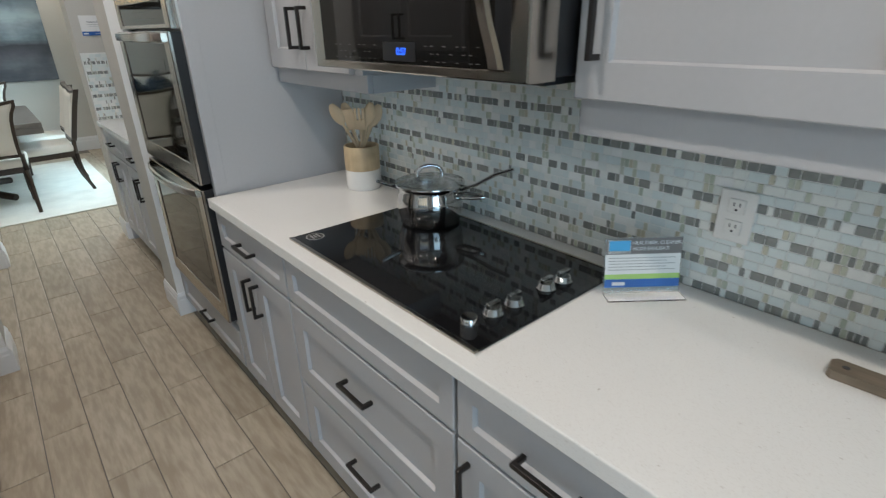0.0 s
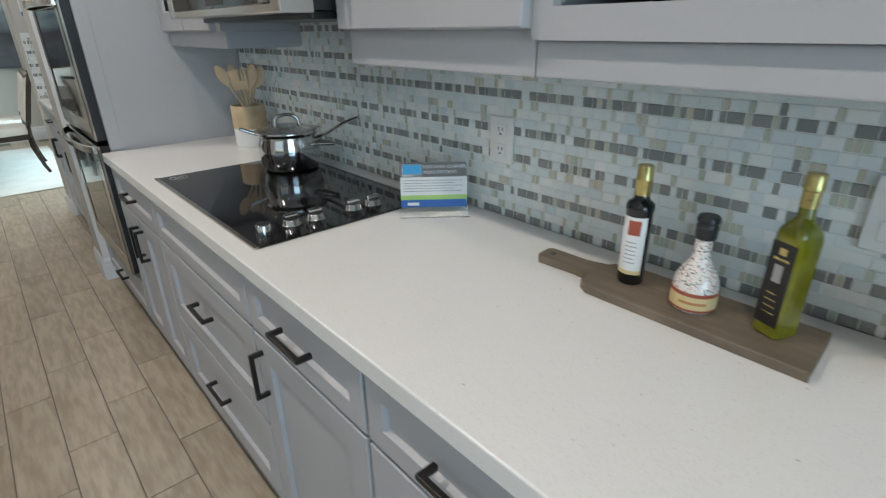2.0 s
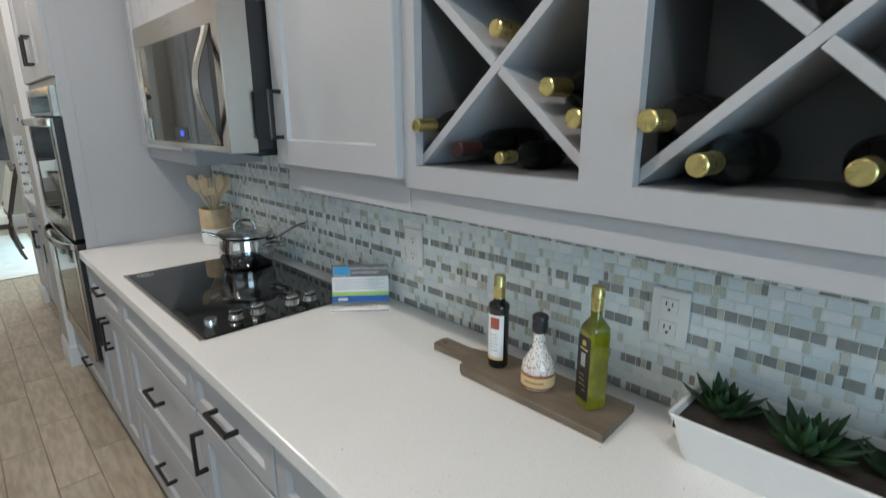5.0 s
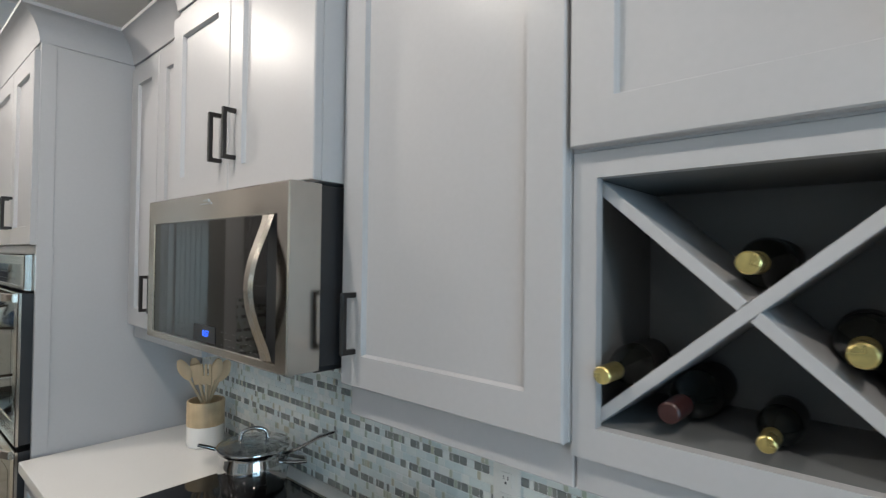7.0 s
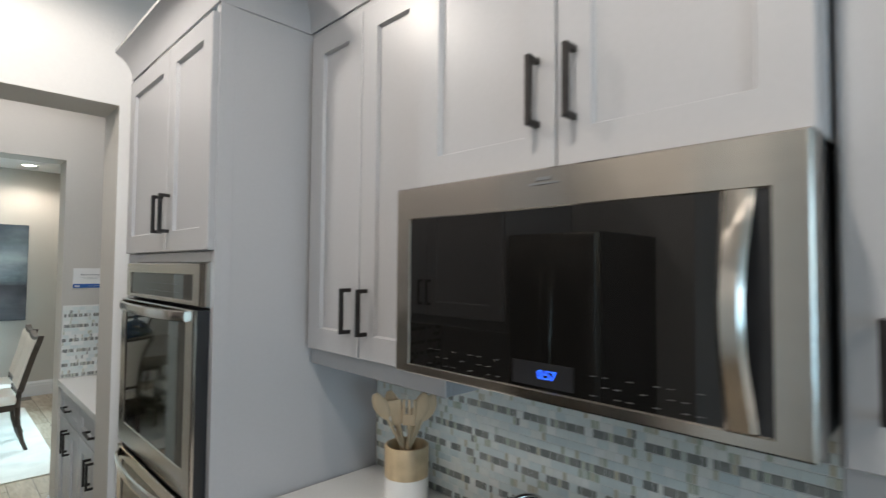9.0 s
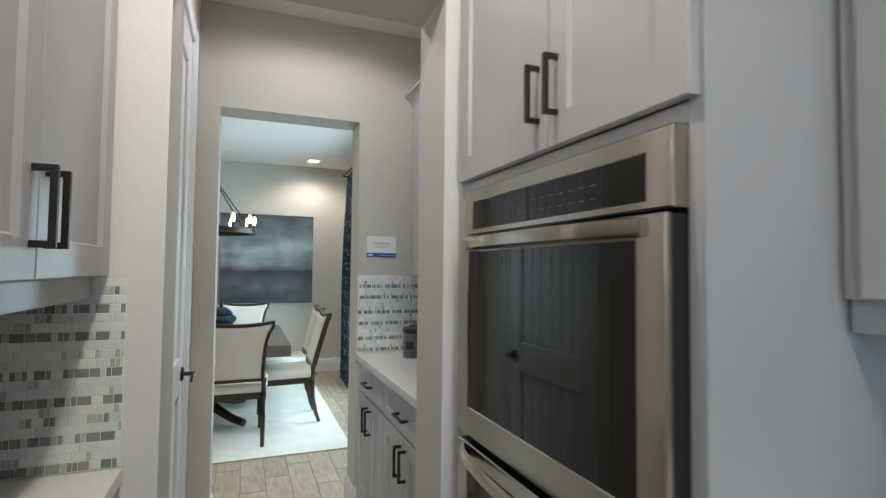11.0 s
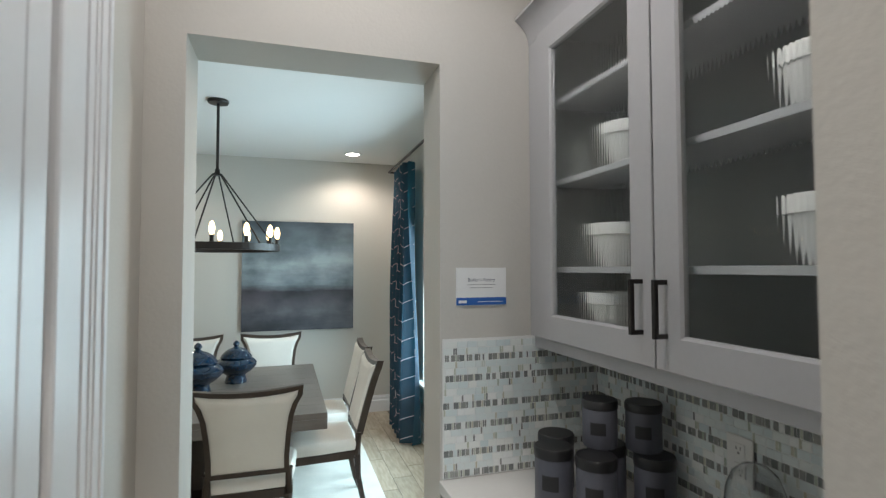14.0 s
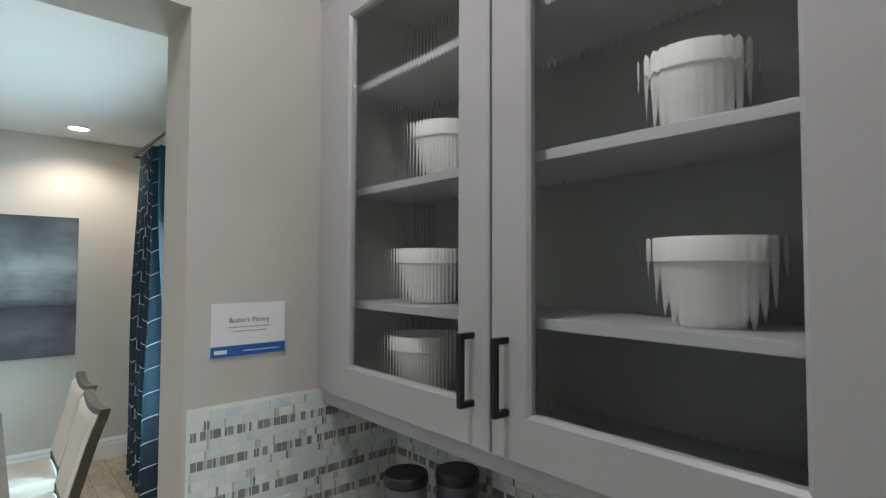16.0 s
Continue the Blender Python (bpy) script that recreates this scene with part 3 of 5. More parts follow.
def wall_unit(y0, y1, z0, z1, x, label, doors, handle_v, pulls, near=True, far=True, top=True, rail=True, ends=(), drop=0.073):
    """A wall cabinet with shaker doors. doors: widths' ends; pulls: handle places."""
    u = empty("wall_cabinet", ((x + 1.69) / 2, (y0 + y1) / 2, z0), label, "cabinet", "kitchen wall cabinets")
    carcass(u, x + 0.02, 1.69, y0, y1, z0, z1)
    m = facing_west(x + 0.02)
    for (a, b), hs in zip(doors, pulls):
        d = shaker("door", u, m, a, b, z0 + 0.002, z1 - 0.034)
        if hs is not None:
            pull(d, m, hs, handle_v)
    if rail:
        lr = boxed(x + 0.035, x + 0.055, y0, y1, z0 - drop, z0 + 0.001, bevel=0.003)
        for e in ends:
            a = y0 if e < 0 else y1 - 0.018
            box(lr, x + 0.0555, 1.688, a, a + 0.018, z0 - drop, z0 - 0.0005, 0.002)
        part("light_rail", lr, CABINET, u)
    if top:
        crown(u, x + 0.018, y0, y1, z1, near=near, far=far)
    return u


wall_unit(2.058, 2.678, 1.366, 2.40, 1.38, "grey shaker wall cabinet with two doors beside the oven tower", [(2.10, 2.369), (2.373, 2.645)], 1.50, [2.335, 2.415], near=False, far=False, ends=(-1,), drop=0.055)
wall_unit(1.298, 2.056, 1.803, 2.40, 1.31, "grey shaker cabinet with two doors over the microwave", [(1.301, 1.681), (1.685, 2.053)], 1.95, [1.645, 1.722], rail=False)
wall_unit(0.757, 1.296, 1.366, 2.40, 1.38, "grey shaker wall cabinet with one tall door", [(0.759, 1.290)], 1.503, [1.245], near=False, far=False, ends=(1,))
wall_unit(-0.90, -0.167, 1.366, 2.40, 1.38, "grey shaker wall cabinet with two doors past the wine rack", [(-0.896, -0.535), (-0.531, -0.17)], 1.49, [-0.57, -0.495], near=False, far=False)

# wine rack cabinet: two cubbies with crossed dividers, doors above
rack = empty("wine_rack_cabinet", (1.55, 0.29, 1.348), "grey wall cabinet with two crossed wine cubbies under doors", "cabinet", "kitchen wall cabinets")
Y0, Y1 = -0.164, 0.754
ff = bmesh.new()
for a in ((Y0, -0.130, 1.350, 1.803), (0.250, 0.337, 1.350, 1.803), (0.717, Y1, 1.350, 1.803), (-0.130, 0.250, 1.350, 1.397), (0.337, 0.717, 1.350, 1.397), (-0.130, 0.250, 1.764, 1.803), (0.337, 0.717, 1.764, 1.803)):
    box(ff, a[0], a[1], 0, 0.02, a[2], a[3], 0, facing_west(1.42))
part("face_frame", ff, CABINET, rack)
part("body", boxed(1.40, 1.69, Y0, Y1, 1.8035, 2.40, bevel=0.0015), CABINET, rack)
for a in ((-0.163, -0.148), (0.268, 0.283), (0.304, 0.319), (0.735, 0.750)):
    part("cubby_side", boxed(1.4205, 1.675, a[0], a[1], 1.38, 1.79), CUBBY_SHADED, rack)
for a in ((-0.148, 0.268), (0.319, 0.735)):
    part("cubby_floor", boxed(1.4205, 1.675, a[0], a[1], 1.38, 1.397), CUBBY_SHADED, rack)
    part("cubby_top", boxed(1.4205, 1.675, a[0], a[1], 1.764, 1.78), CUBBY_SHADED, rack)
part("back_panel", boxed(1.675, 1.69, Y0, Y1, 1.35, 1.80), CUBBY_SHADED, rack)
part("light_rail", boxed(1.415, 1.435, Y0, Y1, 1.294, 1.349, bevel=0.003), CABINET, rack)
for c in (0.060, 0.527):
    h, w = 0.1835, 0.208
    for k, e in enumerate((-1, 1)):
        L = 2 * math.hypot(h, w) - 0.022
        mm = Matrix.Translation((0, c, 1.5805)) @ Matrix.Rotation(e * math.atan2(h, w), 4, "X")
        if k == 0:
            part("divider", boxed(1.424, 1.674, -L / 2, L / 2, -0.0085, 0.0085, bevel=0.001, m=mm), CABINET, rack)
        else:
            dv = bmesh.new()
            box(dv, 1.4245, 1.674, -L / 2, -0.0095, -0.0085, 0.0085, 0.001, mm)
            box(dv, 1.4245, 1.674, 0.0095, L / 2, -0.0085, 0.0085, 0.001, mm)
            part("divider", dv, CABINET, rack)
for a, b, h in ((0.297, 0.751, 0.34), (-0.161, 0.293, 0.25)):
    d = shaker("door", rack, UF, a, b, 1.808, 2.366)
    pull(d, UF, h, 1.94)
crown(rack, 1.398, Y0, Y1, 2.40, near=False, far=False)


def wine_bottle(label, foil):
    """A wine bottle on its side, neck towards -x, its foil end at the origin."""
    b = empty("wine_bottle", (0, 0, 0), label, "bottle", "bottles in the wine rack")
    turn = Matrix.Rotation(radians(90), 4, "Y")
    g = lathe([(0.0, 0.01), (0.0135, 0.012), (0.0145, 0.06), (0.016, 0.08), (0.030, 0.10), (0.0365, 0.125), (0.0368, 0.235), (0.034, 0.246), (0.0, 0.248)], segs=24)
    bmesh.ops.transform(g, matrix=turn, verts=g.verts)
    glass_part = part("glass", g, BOTTLE_DARK, b, smooth=True)
    f = lathe([(0.0, -0.002), (0.0125, -0.002), (0.0148, 0.0), (0.0152, 0.008), (0.0146, 0.012), (0.0158, 0.055), (0.0152, 0.058)], segs=20)
    bmesh.ops.transform(f, matrix=turn, verts=f.verts)
    part("foil", f, foil, b, "gold foil capsule" if foil is GOLD else "maroon foil capsule", True)
    l = lathe([(0.0371, 0.145), (0.0371, 0.22)], segs=24, cap=False)
    bmesh.ops.transform(l, matrix=turn, verts=l.verts)
    part("label", l, BLACK_LABEL, glass_part, "dark paper label", True)
    return b


gold_b = wine_bottle("dark wine bottle with gold foil lying in the rack", GOLD)
red_b = wine_bottle("dark wine bottle with maroon foil lying in the rack", RED_FOIL)
R = 0.0372


def lie(b, x, y, z, first=False, k=1.0):
    m = Matrix.Translation((x, y, z)) @ Matrix.Rotation(radians((y * 977) % 360), 4, "X") @ Matrix.Scale(k, 4)
    if first:
        b.matrix_basis = m
    else:
        copy_thing(b, m)


ZV, ZF = 1.6420, 1.4344   # bottles in the upper notch, and on the cubby floor
for k, (x, y, z, size) in enumerate([(1.420, 0.527, ZV, 1), (1.412, 0.360, 1.4920, 1), (1.418, 0.4165, 1.5415, 1), (1.412, 0.506, 1.4240, 0.72), (1.388, 0.702, 1.4790, 0.85),
                                     (1.418, 0.060, ZV, 1), (1.385, 0.2295, 1.4890, 1), (1.386, 0.160, ZF, 1), (1.414, 0.0, ZF, 1), (1.42, -0.1095, 1.4890, 1)]):
    lie(gold_b, x, y, z, k == 0, size)
lie(red_b, 1.425, 0.622, ZF, True)

# oven tower
tower = empty("oven_cabinet", (1.40, 3.14, 0), "tall grey shaker oven cabinet with doors above and a drawer below", "cabinet")
TY0, TY1 = 2.685, 3.602
part("side_panel", boxed(1.12, 1.69, TY0, TY0 + 0.02, 0, 2.40, bevel=0.0015), CABINET, tower)
part("side_panel", boxed(1.12, 1.69, TY1 - 0.02, TY1, 0, 2.40, bevel=0.0015), CABINET, tower)
part("upper_box", boxed(1.12, 1.69, TY0 + 0.02, TY1 - 0.02, 1.640, 2.40), CABINET, tower)
part("drawer_box", boxed(1.12, 1.69, TY0 + 0.02, TY1 - 0.02, 0.10, 0.325), CABINET, tower)
part("back_panel", boxed(1.67, 1.69, TY0 + 0.02, TY1 - 0.02, 0.325, 1.64), CABINET, tower)
st = bmesh.new()
box(st, 1.10, 1.12, TY0, 2.715, 0.10, 2.40, 0.0015)
box(st, 1.10, 1.12, 3.49, TY1, 0.10, 2.40, 0.0015)
box(st, 1.10, 1.12, 2.715, 3.49, 1.638, 1.668)
box(st, 1.10, 1.12, 2.715, 3.49, 0.30, 0.335)
part("face_frame", st, CABINET, tower)
part("side_trim", boxed(1.098, 1.145, 2.681, 2.6848, 0.92, 2.40, bevel=0.001), CABINET, tower)
part("toe_kick", boxed(1.17, 1.185, TY0, TY1, 0, 0.10), TOE_SHADE, tower)
for a, b, h in ((2.692, 3.068, 3.035), (3.072, 3.56, 3.107)):
    d = shaker("door", tower, CF, a, b, 1.672, 2.372)
    pull(d, CF, h, 1.80)
d = shaker("drawer_front", tower, CF, 2.692, 3.56, 0.115, 0.298, rail=0.045)
pull(d, CF, 3.10, 0.21, 0.135, False)
crown(tower, 1.098, TY0, TY1, 2.40, far=False)

oven = empty("double_oven", (1.35, 3.10, 0.335), "stainless steel double wall oven with dark glass doors", "oven")
OY0, OY1 = 2.715, 3.49
part("body", boxed(1.125, 1.66, OY0 + 0.005, OY1 - 0.005, 0.337, 1.636), BLACK_PLASTIC, oven)
MO = facing_west(1.10)


def steel_frame(name, parent, m, u0, u1, v0, v1, t, ins, material=STEEL, back=-0.02):
    bm = bmesh.new()

    def rect(a, b, d):
        return [m @ Vector(p) for p in ((u0 + a, d, v0 + b[0]), (u1 - a, d, v0 + b[0]), (u1 - a, d, v1 - b[1]), (u0 + a, d, v1 - b[1]))]
    o = (0, 0)
    e = (0.003, 0.003)
    loft(bm, [rect(0, o, back), rect(0, o, t - 0.003), rect(0.003, e, t), rect(ins[0], (ins[1], ins[2]), t), rect(ins[0] + 0.003, (ins[1] + 0.003, ins[2] + 0.003), t - 0.004)])
    return part(name, bm, material, parent)


panel = steel_frame("control_panel", oven, MO, OY0, OY1, 1.506, 1.634, 0.03, (0.055, 0.014, 0.034))
part("display", boxed(OY0 + 0.054, OY1 - 0.054, 0.0, 0.027, 1.519, 1.601, m=MO), OVEN_GLASS, panel)
marks = bmesh.new()
for k in range(10):
    for j in range(2):
        box(marks, 2.90 + k * 0.035, 2.915 + k * 0.035, 0.0272, 0.0276, 1.540 + j * 0.025, 1.5425 + j * 0.025, 0, MO)
tagged(part("print_marks", marks, PRINT_DIM, panel), kind="stuff")
for v0, v1 in ((0.955, 1.498), (0.345, 0.935)):
    d = steel_frame("door", oven, MO, OY0, OY1, v0, v1, 0.045, (0.062, 0.075, 0.038), back=0.034)
    part("door_core", boxed(OY0 + 0.002, OY1 - 0.002, -0.018, 0.0335, v0 + 0.002, v1 - 0.002, m=MO), BLACK_PLASTIC, d)
    part("window", boxed(OY0 + 0.06, OY1 - 0.06, 0.034, 0.0415, v0 + 0.073, v1 - 0.036, m=MO), OVEN_GLASS, d)
    part("inner_window", boxed(OY0 + 0.125, OY1 - 0.125, 0.0416, 0.0420, v0 + 0.13, v1 - 0.095, m=MO), OVEN_INNER, d, "greenish see-through window")
    hb = bmesh.new()
    rings = []
    for k in range(17):
        f = k / 16
        o, hh = 0.046 + 0.045 * math.sin(math.pi * f) ** 0.55, 0.016
        u, v = OY0 + 0.045 + 0.685 * f, v1 - 0.020
        rings.append([MO @ Vector(p) for p in ((u, o, v - hh), (u, o + 0.008, v - hh + 0.003), (u, o + 0.010, v), (u, o + 0.008, v + hh - 0.003), (u, o, v + hh), (u, o - 0.004, v))])
    loft(hb, rings, True, True, True)
    part("handle", hb, STEEL, d, "bowed steel handle", True)
part("badge", lathe([(0.0, 0), (0.014, 0), (0.014, 0.003), (0, 0.003)], segs=18), STEEL, oven).matrix_basis = Matrix.Translation(Vector((1.0575, 3.10, 0.385)) - base_of(oven)) @ Matrix.Rotation(radians(-90), 4, "Y")

# microwave
mw = empty("microwave", (1.45, 1.676, 1.40), "stainless steel over-range microwave with dark glass door", "microwave")
MY0, MY1, MZ0, MZ1 = 1.298, 2.054, 1.402, 1.797
part("body", boxed(1.312, 1.688, MY0 + 0.004, MY1 - 0.004, MZ0 + 0.006, MZ1 - 0.002, bevel=0.002), BLACK_PLASTIC, mw)
MM = facing_west(1.31)
md = steel_frame("door", mw, MM, MY0, MY1, MZ0, MZ1, 0.058, (0.042, 0.018, 0.066))
part("window", boxed(MY0 + 0.085, MY1 - 0.040, 0.0, 0.055, MZ0 + 0.016, MZ1 - 0.064, m=MM), OVEN_GLASS, md)
part("end_panel", boxed(MY0 + 0.040, MY0 + 0.085, 0.0, 0.0545, MZ0 + 0.016, MZ1 - 0.064, m=MM), BLACK_PLASTIC, md)
hp = bmesh.new()
rings = []
for k in range(17):
    f = k / 16
    v = MZ0 + 0.022 + f * (MZ1 - MZ0 - 0.09)
    o = 0.056 + 0.042 * math.sin(math.pi * f) ** 1.3
    w = 0.020 - 0.004 * math.sin(math.pi * f)
    c = MY0 + 0.079
    rings.append([MM @ Vector(p) for p in ((c - w, o, v), (c - w * 0.6, o + 0.007, v), (c + w * 0.6, o + 0.007, v), (c + w, o, v), (c + w * 0.6, o - 0.004, v), (c - w * 0.6, o - 0.004, v))])
loft(hp, rings, True, True, True)
part("handle", hp, STEEL, md, "bowed steel handle", True)
part("display", boxed(1.615, 1.735, 0.0552, 0.0562, 1.428, 1.468, m=MM), BLACK_PLASTIC, md)
text_mesh("clock_digits", "0:57", 0.021, Matrix.Translation((1.2535, 1.665, 1.448)) @ Matrix(((0, 0, -1, 0), (-1, 0, 0, 0), (0, 1, 0, 0), (0, 0, 0, 1))), LED, md)
marks = bmesh.new()
for k in range(9):
    for j in range(3):
        for c in (1.42 + k * 0.0195, 1.765 + k * 0.022):
            if (k * 7 + j * 3) % 5 < 3:
                box(marks, c, c + 0.009, 0.0552, 0.0556, 1.430 + j * 0.015, 1.4315 + j * 0.015, 0, MM)
tagged(part("print_marks", marks, PRINT_DIM, md), kind="stuff")
bb = bmesh.new()
box(bb, 1.64, 1.70, 0.058, 0.0595, 1.768, 1.772, 0.0005, MM)
box(bb, 1.655, 1.685, 0.058, 0.0595, 1.775, 1.781, 0.0005, MM)
part("badge", bb, CHROME, md)
part("vent_panel", boxed(1.34, 1.66, MY0 + 0.03, MY1 - 0.03, MZ0 - 0.012, MZ0 + 0.005, bevel=0.003), BLACK_PLASTIC, mw)

# cooktop
cook = empty("cooktop", (1.365, 1.675, 0.914), "black ceramic glass cooktop with steel trim and knobs", "cooktop")
part("glass", boxed(1.118, 1.612, 1.275, 2.074, 0.9145, 0.9195, bevel=0.0015), BLACK_GLASS, cook)
part("front_trim", boxed(1.106, 1.118, 1.275, 2.074, 0.9145, 0.9215, bevel=0.0015), STEEL, cook)
part("back_trim", boxed(1.612, 1.622, 1.275, 2.074, 0.9145, 0.9215, bevel=0.0015), STEEL, cook)
for k, (x, y) in enumerate([(1.165, 1.352), (1.238, 1.352), (1.303, 1.348), (1.415, 1.346), (1.475, 1.342)]):
    pr = [(0, 0), (0.0235, 0), (0.0235, 0.004), (0.0215, 0.006), (0.019, 0.016), (0.017, 0.018), (0, 0.018)] if k else [(0, 0), (0.019, 0), (0.0185, 0.022), (0.017, 0.024), (0, 0.024)]
    kb = part("knob", lathe(pr, x, y, 0.9195, 24), CHROME, cook, "polished steel knob", True)
    if k:
        part("grip", boxed(x - 0.019, x + 0.019, y - 0.0055, y + 0.0055, 0.9365, 0.951, bevel=0.003), CHROME, kb)
badge = part("badge", lathe([(0, 0), (0.028, 0), (0.028, 0.0006), (0, 0.0006)], 1.17, 2.03, 0.9196, 24), LABEL_GREY, cook, "round badge with a pale rim")
part("badge_field", lathe([(0, 0), (0.024, 0), (0.024, 0.0003), (0, 0.0003)], 1.17, 2.03, 0.9203, 24), BLACK_LABEL, badge)
for k in range(3):
    w = 0.015 - 0.004 * (k % 2)
    part("badge_line", boxed(1.157 + k * 0.010, 1.163 + k * 0.010, 2.03 - w, 2.03 + w, 0.9207, 0.9209), LABEL_GREY, badge)

# saucepan with lid
pan = empty("saucepan", (1.495, 1.905, 0.9196), "polished steel saucepan with glass lid on the cooktop", "saucepan")
Z = 0.9198
part("pan_body", lathe([(0, 0), (0.070, 0), (0.080, 0.006), (0.086, 0.03), (0.090, 0.06), (0.089, 0.09), (0.084, 0.108), (0.084, 0.118), (0.090, 0.124), (0.092, 0.126), (0.086, 0.127), (0.080, 0.118), (0.078, 0.02), (0, 0.012)], 1.495, 1.905, Z, 40), CHROME, pan, smooth=True)
lid = part("lid", lathe([(0.091, 0), (0.093, 0.003), (0.090, 0.006), (0.070, 0.014), (0.040, 0.021), (0.0, 0.024), (0.0, 0.020), (0.040, 0.017), (0.070, 0.010), (0.088, 0.002)], 1.495, 1.905, Z + 0.128, 40), CLEAR, pan, "clear glass lid", True)
lid.visible_shadow = False
part("lid_rim", lathe([(0.088, 0), (0.0945, 0), (0.0955, 0.003), (0.0945, 0.007), (0.088, 0.008), (0.087, 0.004)], 1.495, 1.905, Z + 0.1275, 40, cap=False), CHROME, lid, "", True)
part("lid_handle", tube([(1.495 + 0.030 * math.cos(a) * (1 if abs(math.cos(a)) < 0.99 else 1), 1.905 - 0.018 * math.cos(a), Z + 0.148 + 0.036 * math.sin(a) ** 0.6) for a in [math.pi * k / 12 for k in range(13)]], 0.0055, 10), CHROME, lid, "", True)
part("long_handle", tube([(1.545, 1.845, Z + 0.105), (1.575, 1.81, Z + 0.125), (1.61, 1.77, Z + 0.16), (1.635, 1.73, Z + 0.18)], [0.008, 0.009, 0.011, 0.009], 10, flat=0.55), CHROME, pan, "", True)
part("side_handle", tube([(1.535, 1.83, Z + 0.09), (1.548, 1.795, Z + 0.094), (1.572, 1.778, Z + 0.094), (1.585, 1.80, Z + 0.094), (1.57, 1.855, Z + 0.09)], 0.006, 10), CHROME, pan, "", True)
part("side_handle", tube([(1.44, 1.975, Z + 0.11), (1.405, 1.99, Z + 0.128), (1.385, 1.995, Z + 0.138)], [0.006, 0.006, 0.005], 10), CHROME, pan, "", True)

pan.location, pan.scale = (1.510, 1.889, 0.9196), (1.16, 1.16, 1.0)

# utensil crock
crock = empty("utensil_crock", (1.579, 2.386, 0.914), "white and mango wood crock on the counter", "crock")
part("white_band", lathe([(0, 0.0005), (0.064, 0.0005), (0.067, 0.004), (0.068, 0.02), (0.068, 0.078), (0.0, 0.078)], 1.579, 2.386, 0.914, 40), CERAMIC, crock, "white painted lower band", True)
part("wood_band", lathe([(0.068, 0.078), (0.068, 0.166), (0.066, 0.169), (0.060, 0.169), (0.058, 0.16), (0.058, 0.0785)], 1.579, 2.386, 0.914, 40, cap=False), WOOD_JAR, crock, "bare mango wood upper band", True)


def utensil(x0, y0, x1, y1, z1, head, name, label):
    """A wooden utensil that leans in the crock from a low point to its head."""
    z0 = 0.993
    d = (Vector((x1, y1, z1)) - Vector((x0, y0, z0))).normalized()
    u = empty(name, (x0, y0, z0), label, "utensil", "wooden utensils in the crock")
    p0, p1 = Vector((x0, y0, z0)), Vector((x1, y1, z1))
    bm = tube([p0, p0.lerp(p1, 0.72)], [0.006, 0.0055], 8)
    part("shaft", bm, WOOD_PALE, u, "", True)
    side = d.cross(Vector((0.75, 0.65, 0))).normalized()
    nrm = side.cross(d).normalized()
    hb = bmesh.new()
    if head == "spoon":
        rings = []
        for k in range(9):
            f = k / 8
            w = 0.006 + 0.018 * math.sin(math.pi * min(1, f * 0.93 + 0.04)) ** 0.8
            c = p0.lerp(p1, 0.70) + d * (0.085 * f)
            rings.append([c + side * w * math.cos(a) + nrm * 0.005 * math.sin(a) for a in [2 * math.pi * i / 12 for i in range(12)]])
        loft(hb, rings, True, True, True)
    else:
        a = p0.lerp(p1, 0.70)
        mm = Matrix((side, nrm, d)).transposed().to_4x4()
        mm.translation = a
        if head == "fork":
            box(hb, -0.02, 0.02, -0.003, 0.003, 0, 0.035, 0.001, mm)
            for k in range(3):
                box(hb, -0.02 + k * 0.0155, -0.011 + k * 0.0155, -0.003, 0.003, 0.033, 0.08, 0.001, mm)
        else:
            box(hb, -0.021, 0.021, -0.003, 0.003, 0, 0.08, 0.002, mm)
    part("head", hb, WOOD_PALE, u, "", True)


for a in ((1.60, 2.38, 1.50, 2.46, 1.235, "spoon", "wooden_spoon", "pale beech spoon leaning in the crock"), (1.60, 2.41, 1.545, 2.42, 1.205, "blade", "wooden_spatula", "pale beech spatula leaning in the crock"),
          (1.58, 2.39, 1.565, 2.375, 1.21, "fork", "wooden_fork", "pale beech slotted fork in the crock"), (1.57, 2.41, 1.60, 2.345, 1.235, "spoon", "wooden_spoon", "pale beech spoon leaning in the crock"),
          (1.56, 2.42, 1.635, 2.345, 1.225, "spoon", "wooden_spoon", "pale beech spoon leaning in the crock"), (1.55, 2.40, 1.60, 2.385, 1.17, "spoon", "wooden_spoon", "short pale beech spoon in the crock"),
          (1.60, 2.42, 1.555, 2.455, 1.225, "spoon", "wooden_spoon", "pale beech spoon leaning in the crock")):
    utensil(a[0], a[1] - 0.014, a[2], a[3] - 0.014, *a[4:])

# info card in an acrylic stand
card = empty("counter_sign", (1.567, 1.185, 0.914), "printed info card in a clear acrylic stand on the counter", "sign")
ang = math.atan2(1.129 - 1.241, 1.635 - 1.499)
MS = Matrix.Translation((1.567, 1.187, 0.9145)) @ Matrix.Rotation(ang, 4, "Z") @ Matrix.Rotation(radians(-10), 4, "X")
MF = Matrix.Translation((1.567, 1.187, 0.9145)) @ Matrix.Rotation(ang, 4, "Z")
part("stand_back", boxed(-0.09, 0.09, 0.0, 0.003, 0.003, 0.135, m=MS), ACRYLIC, card, "clear acrylic back").visible_shadow = False
part("stand_foot", boxed(-0.09, 0.09, -0.04, 0.002, 0.0, 0.003, m=MF), ACRYLIC, card, "clear acrylic foot").visible_shadow = False
sheet = part("paper", boxed(-0.088, 0.088, -0.0012, -0.0004, 0.016, 0.134, m=MS), PAPER, card, "printed white card")
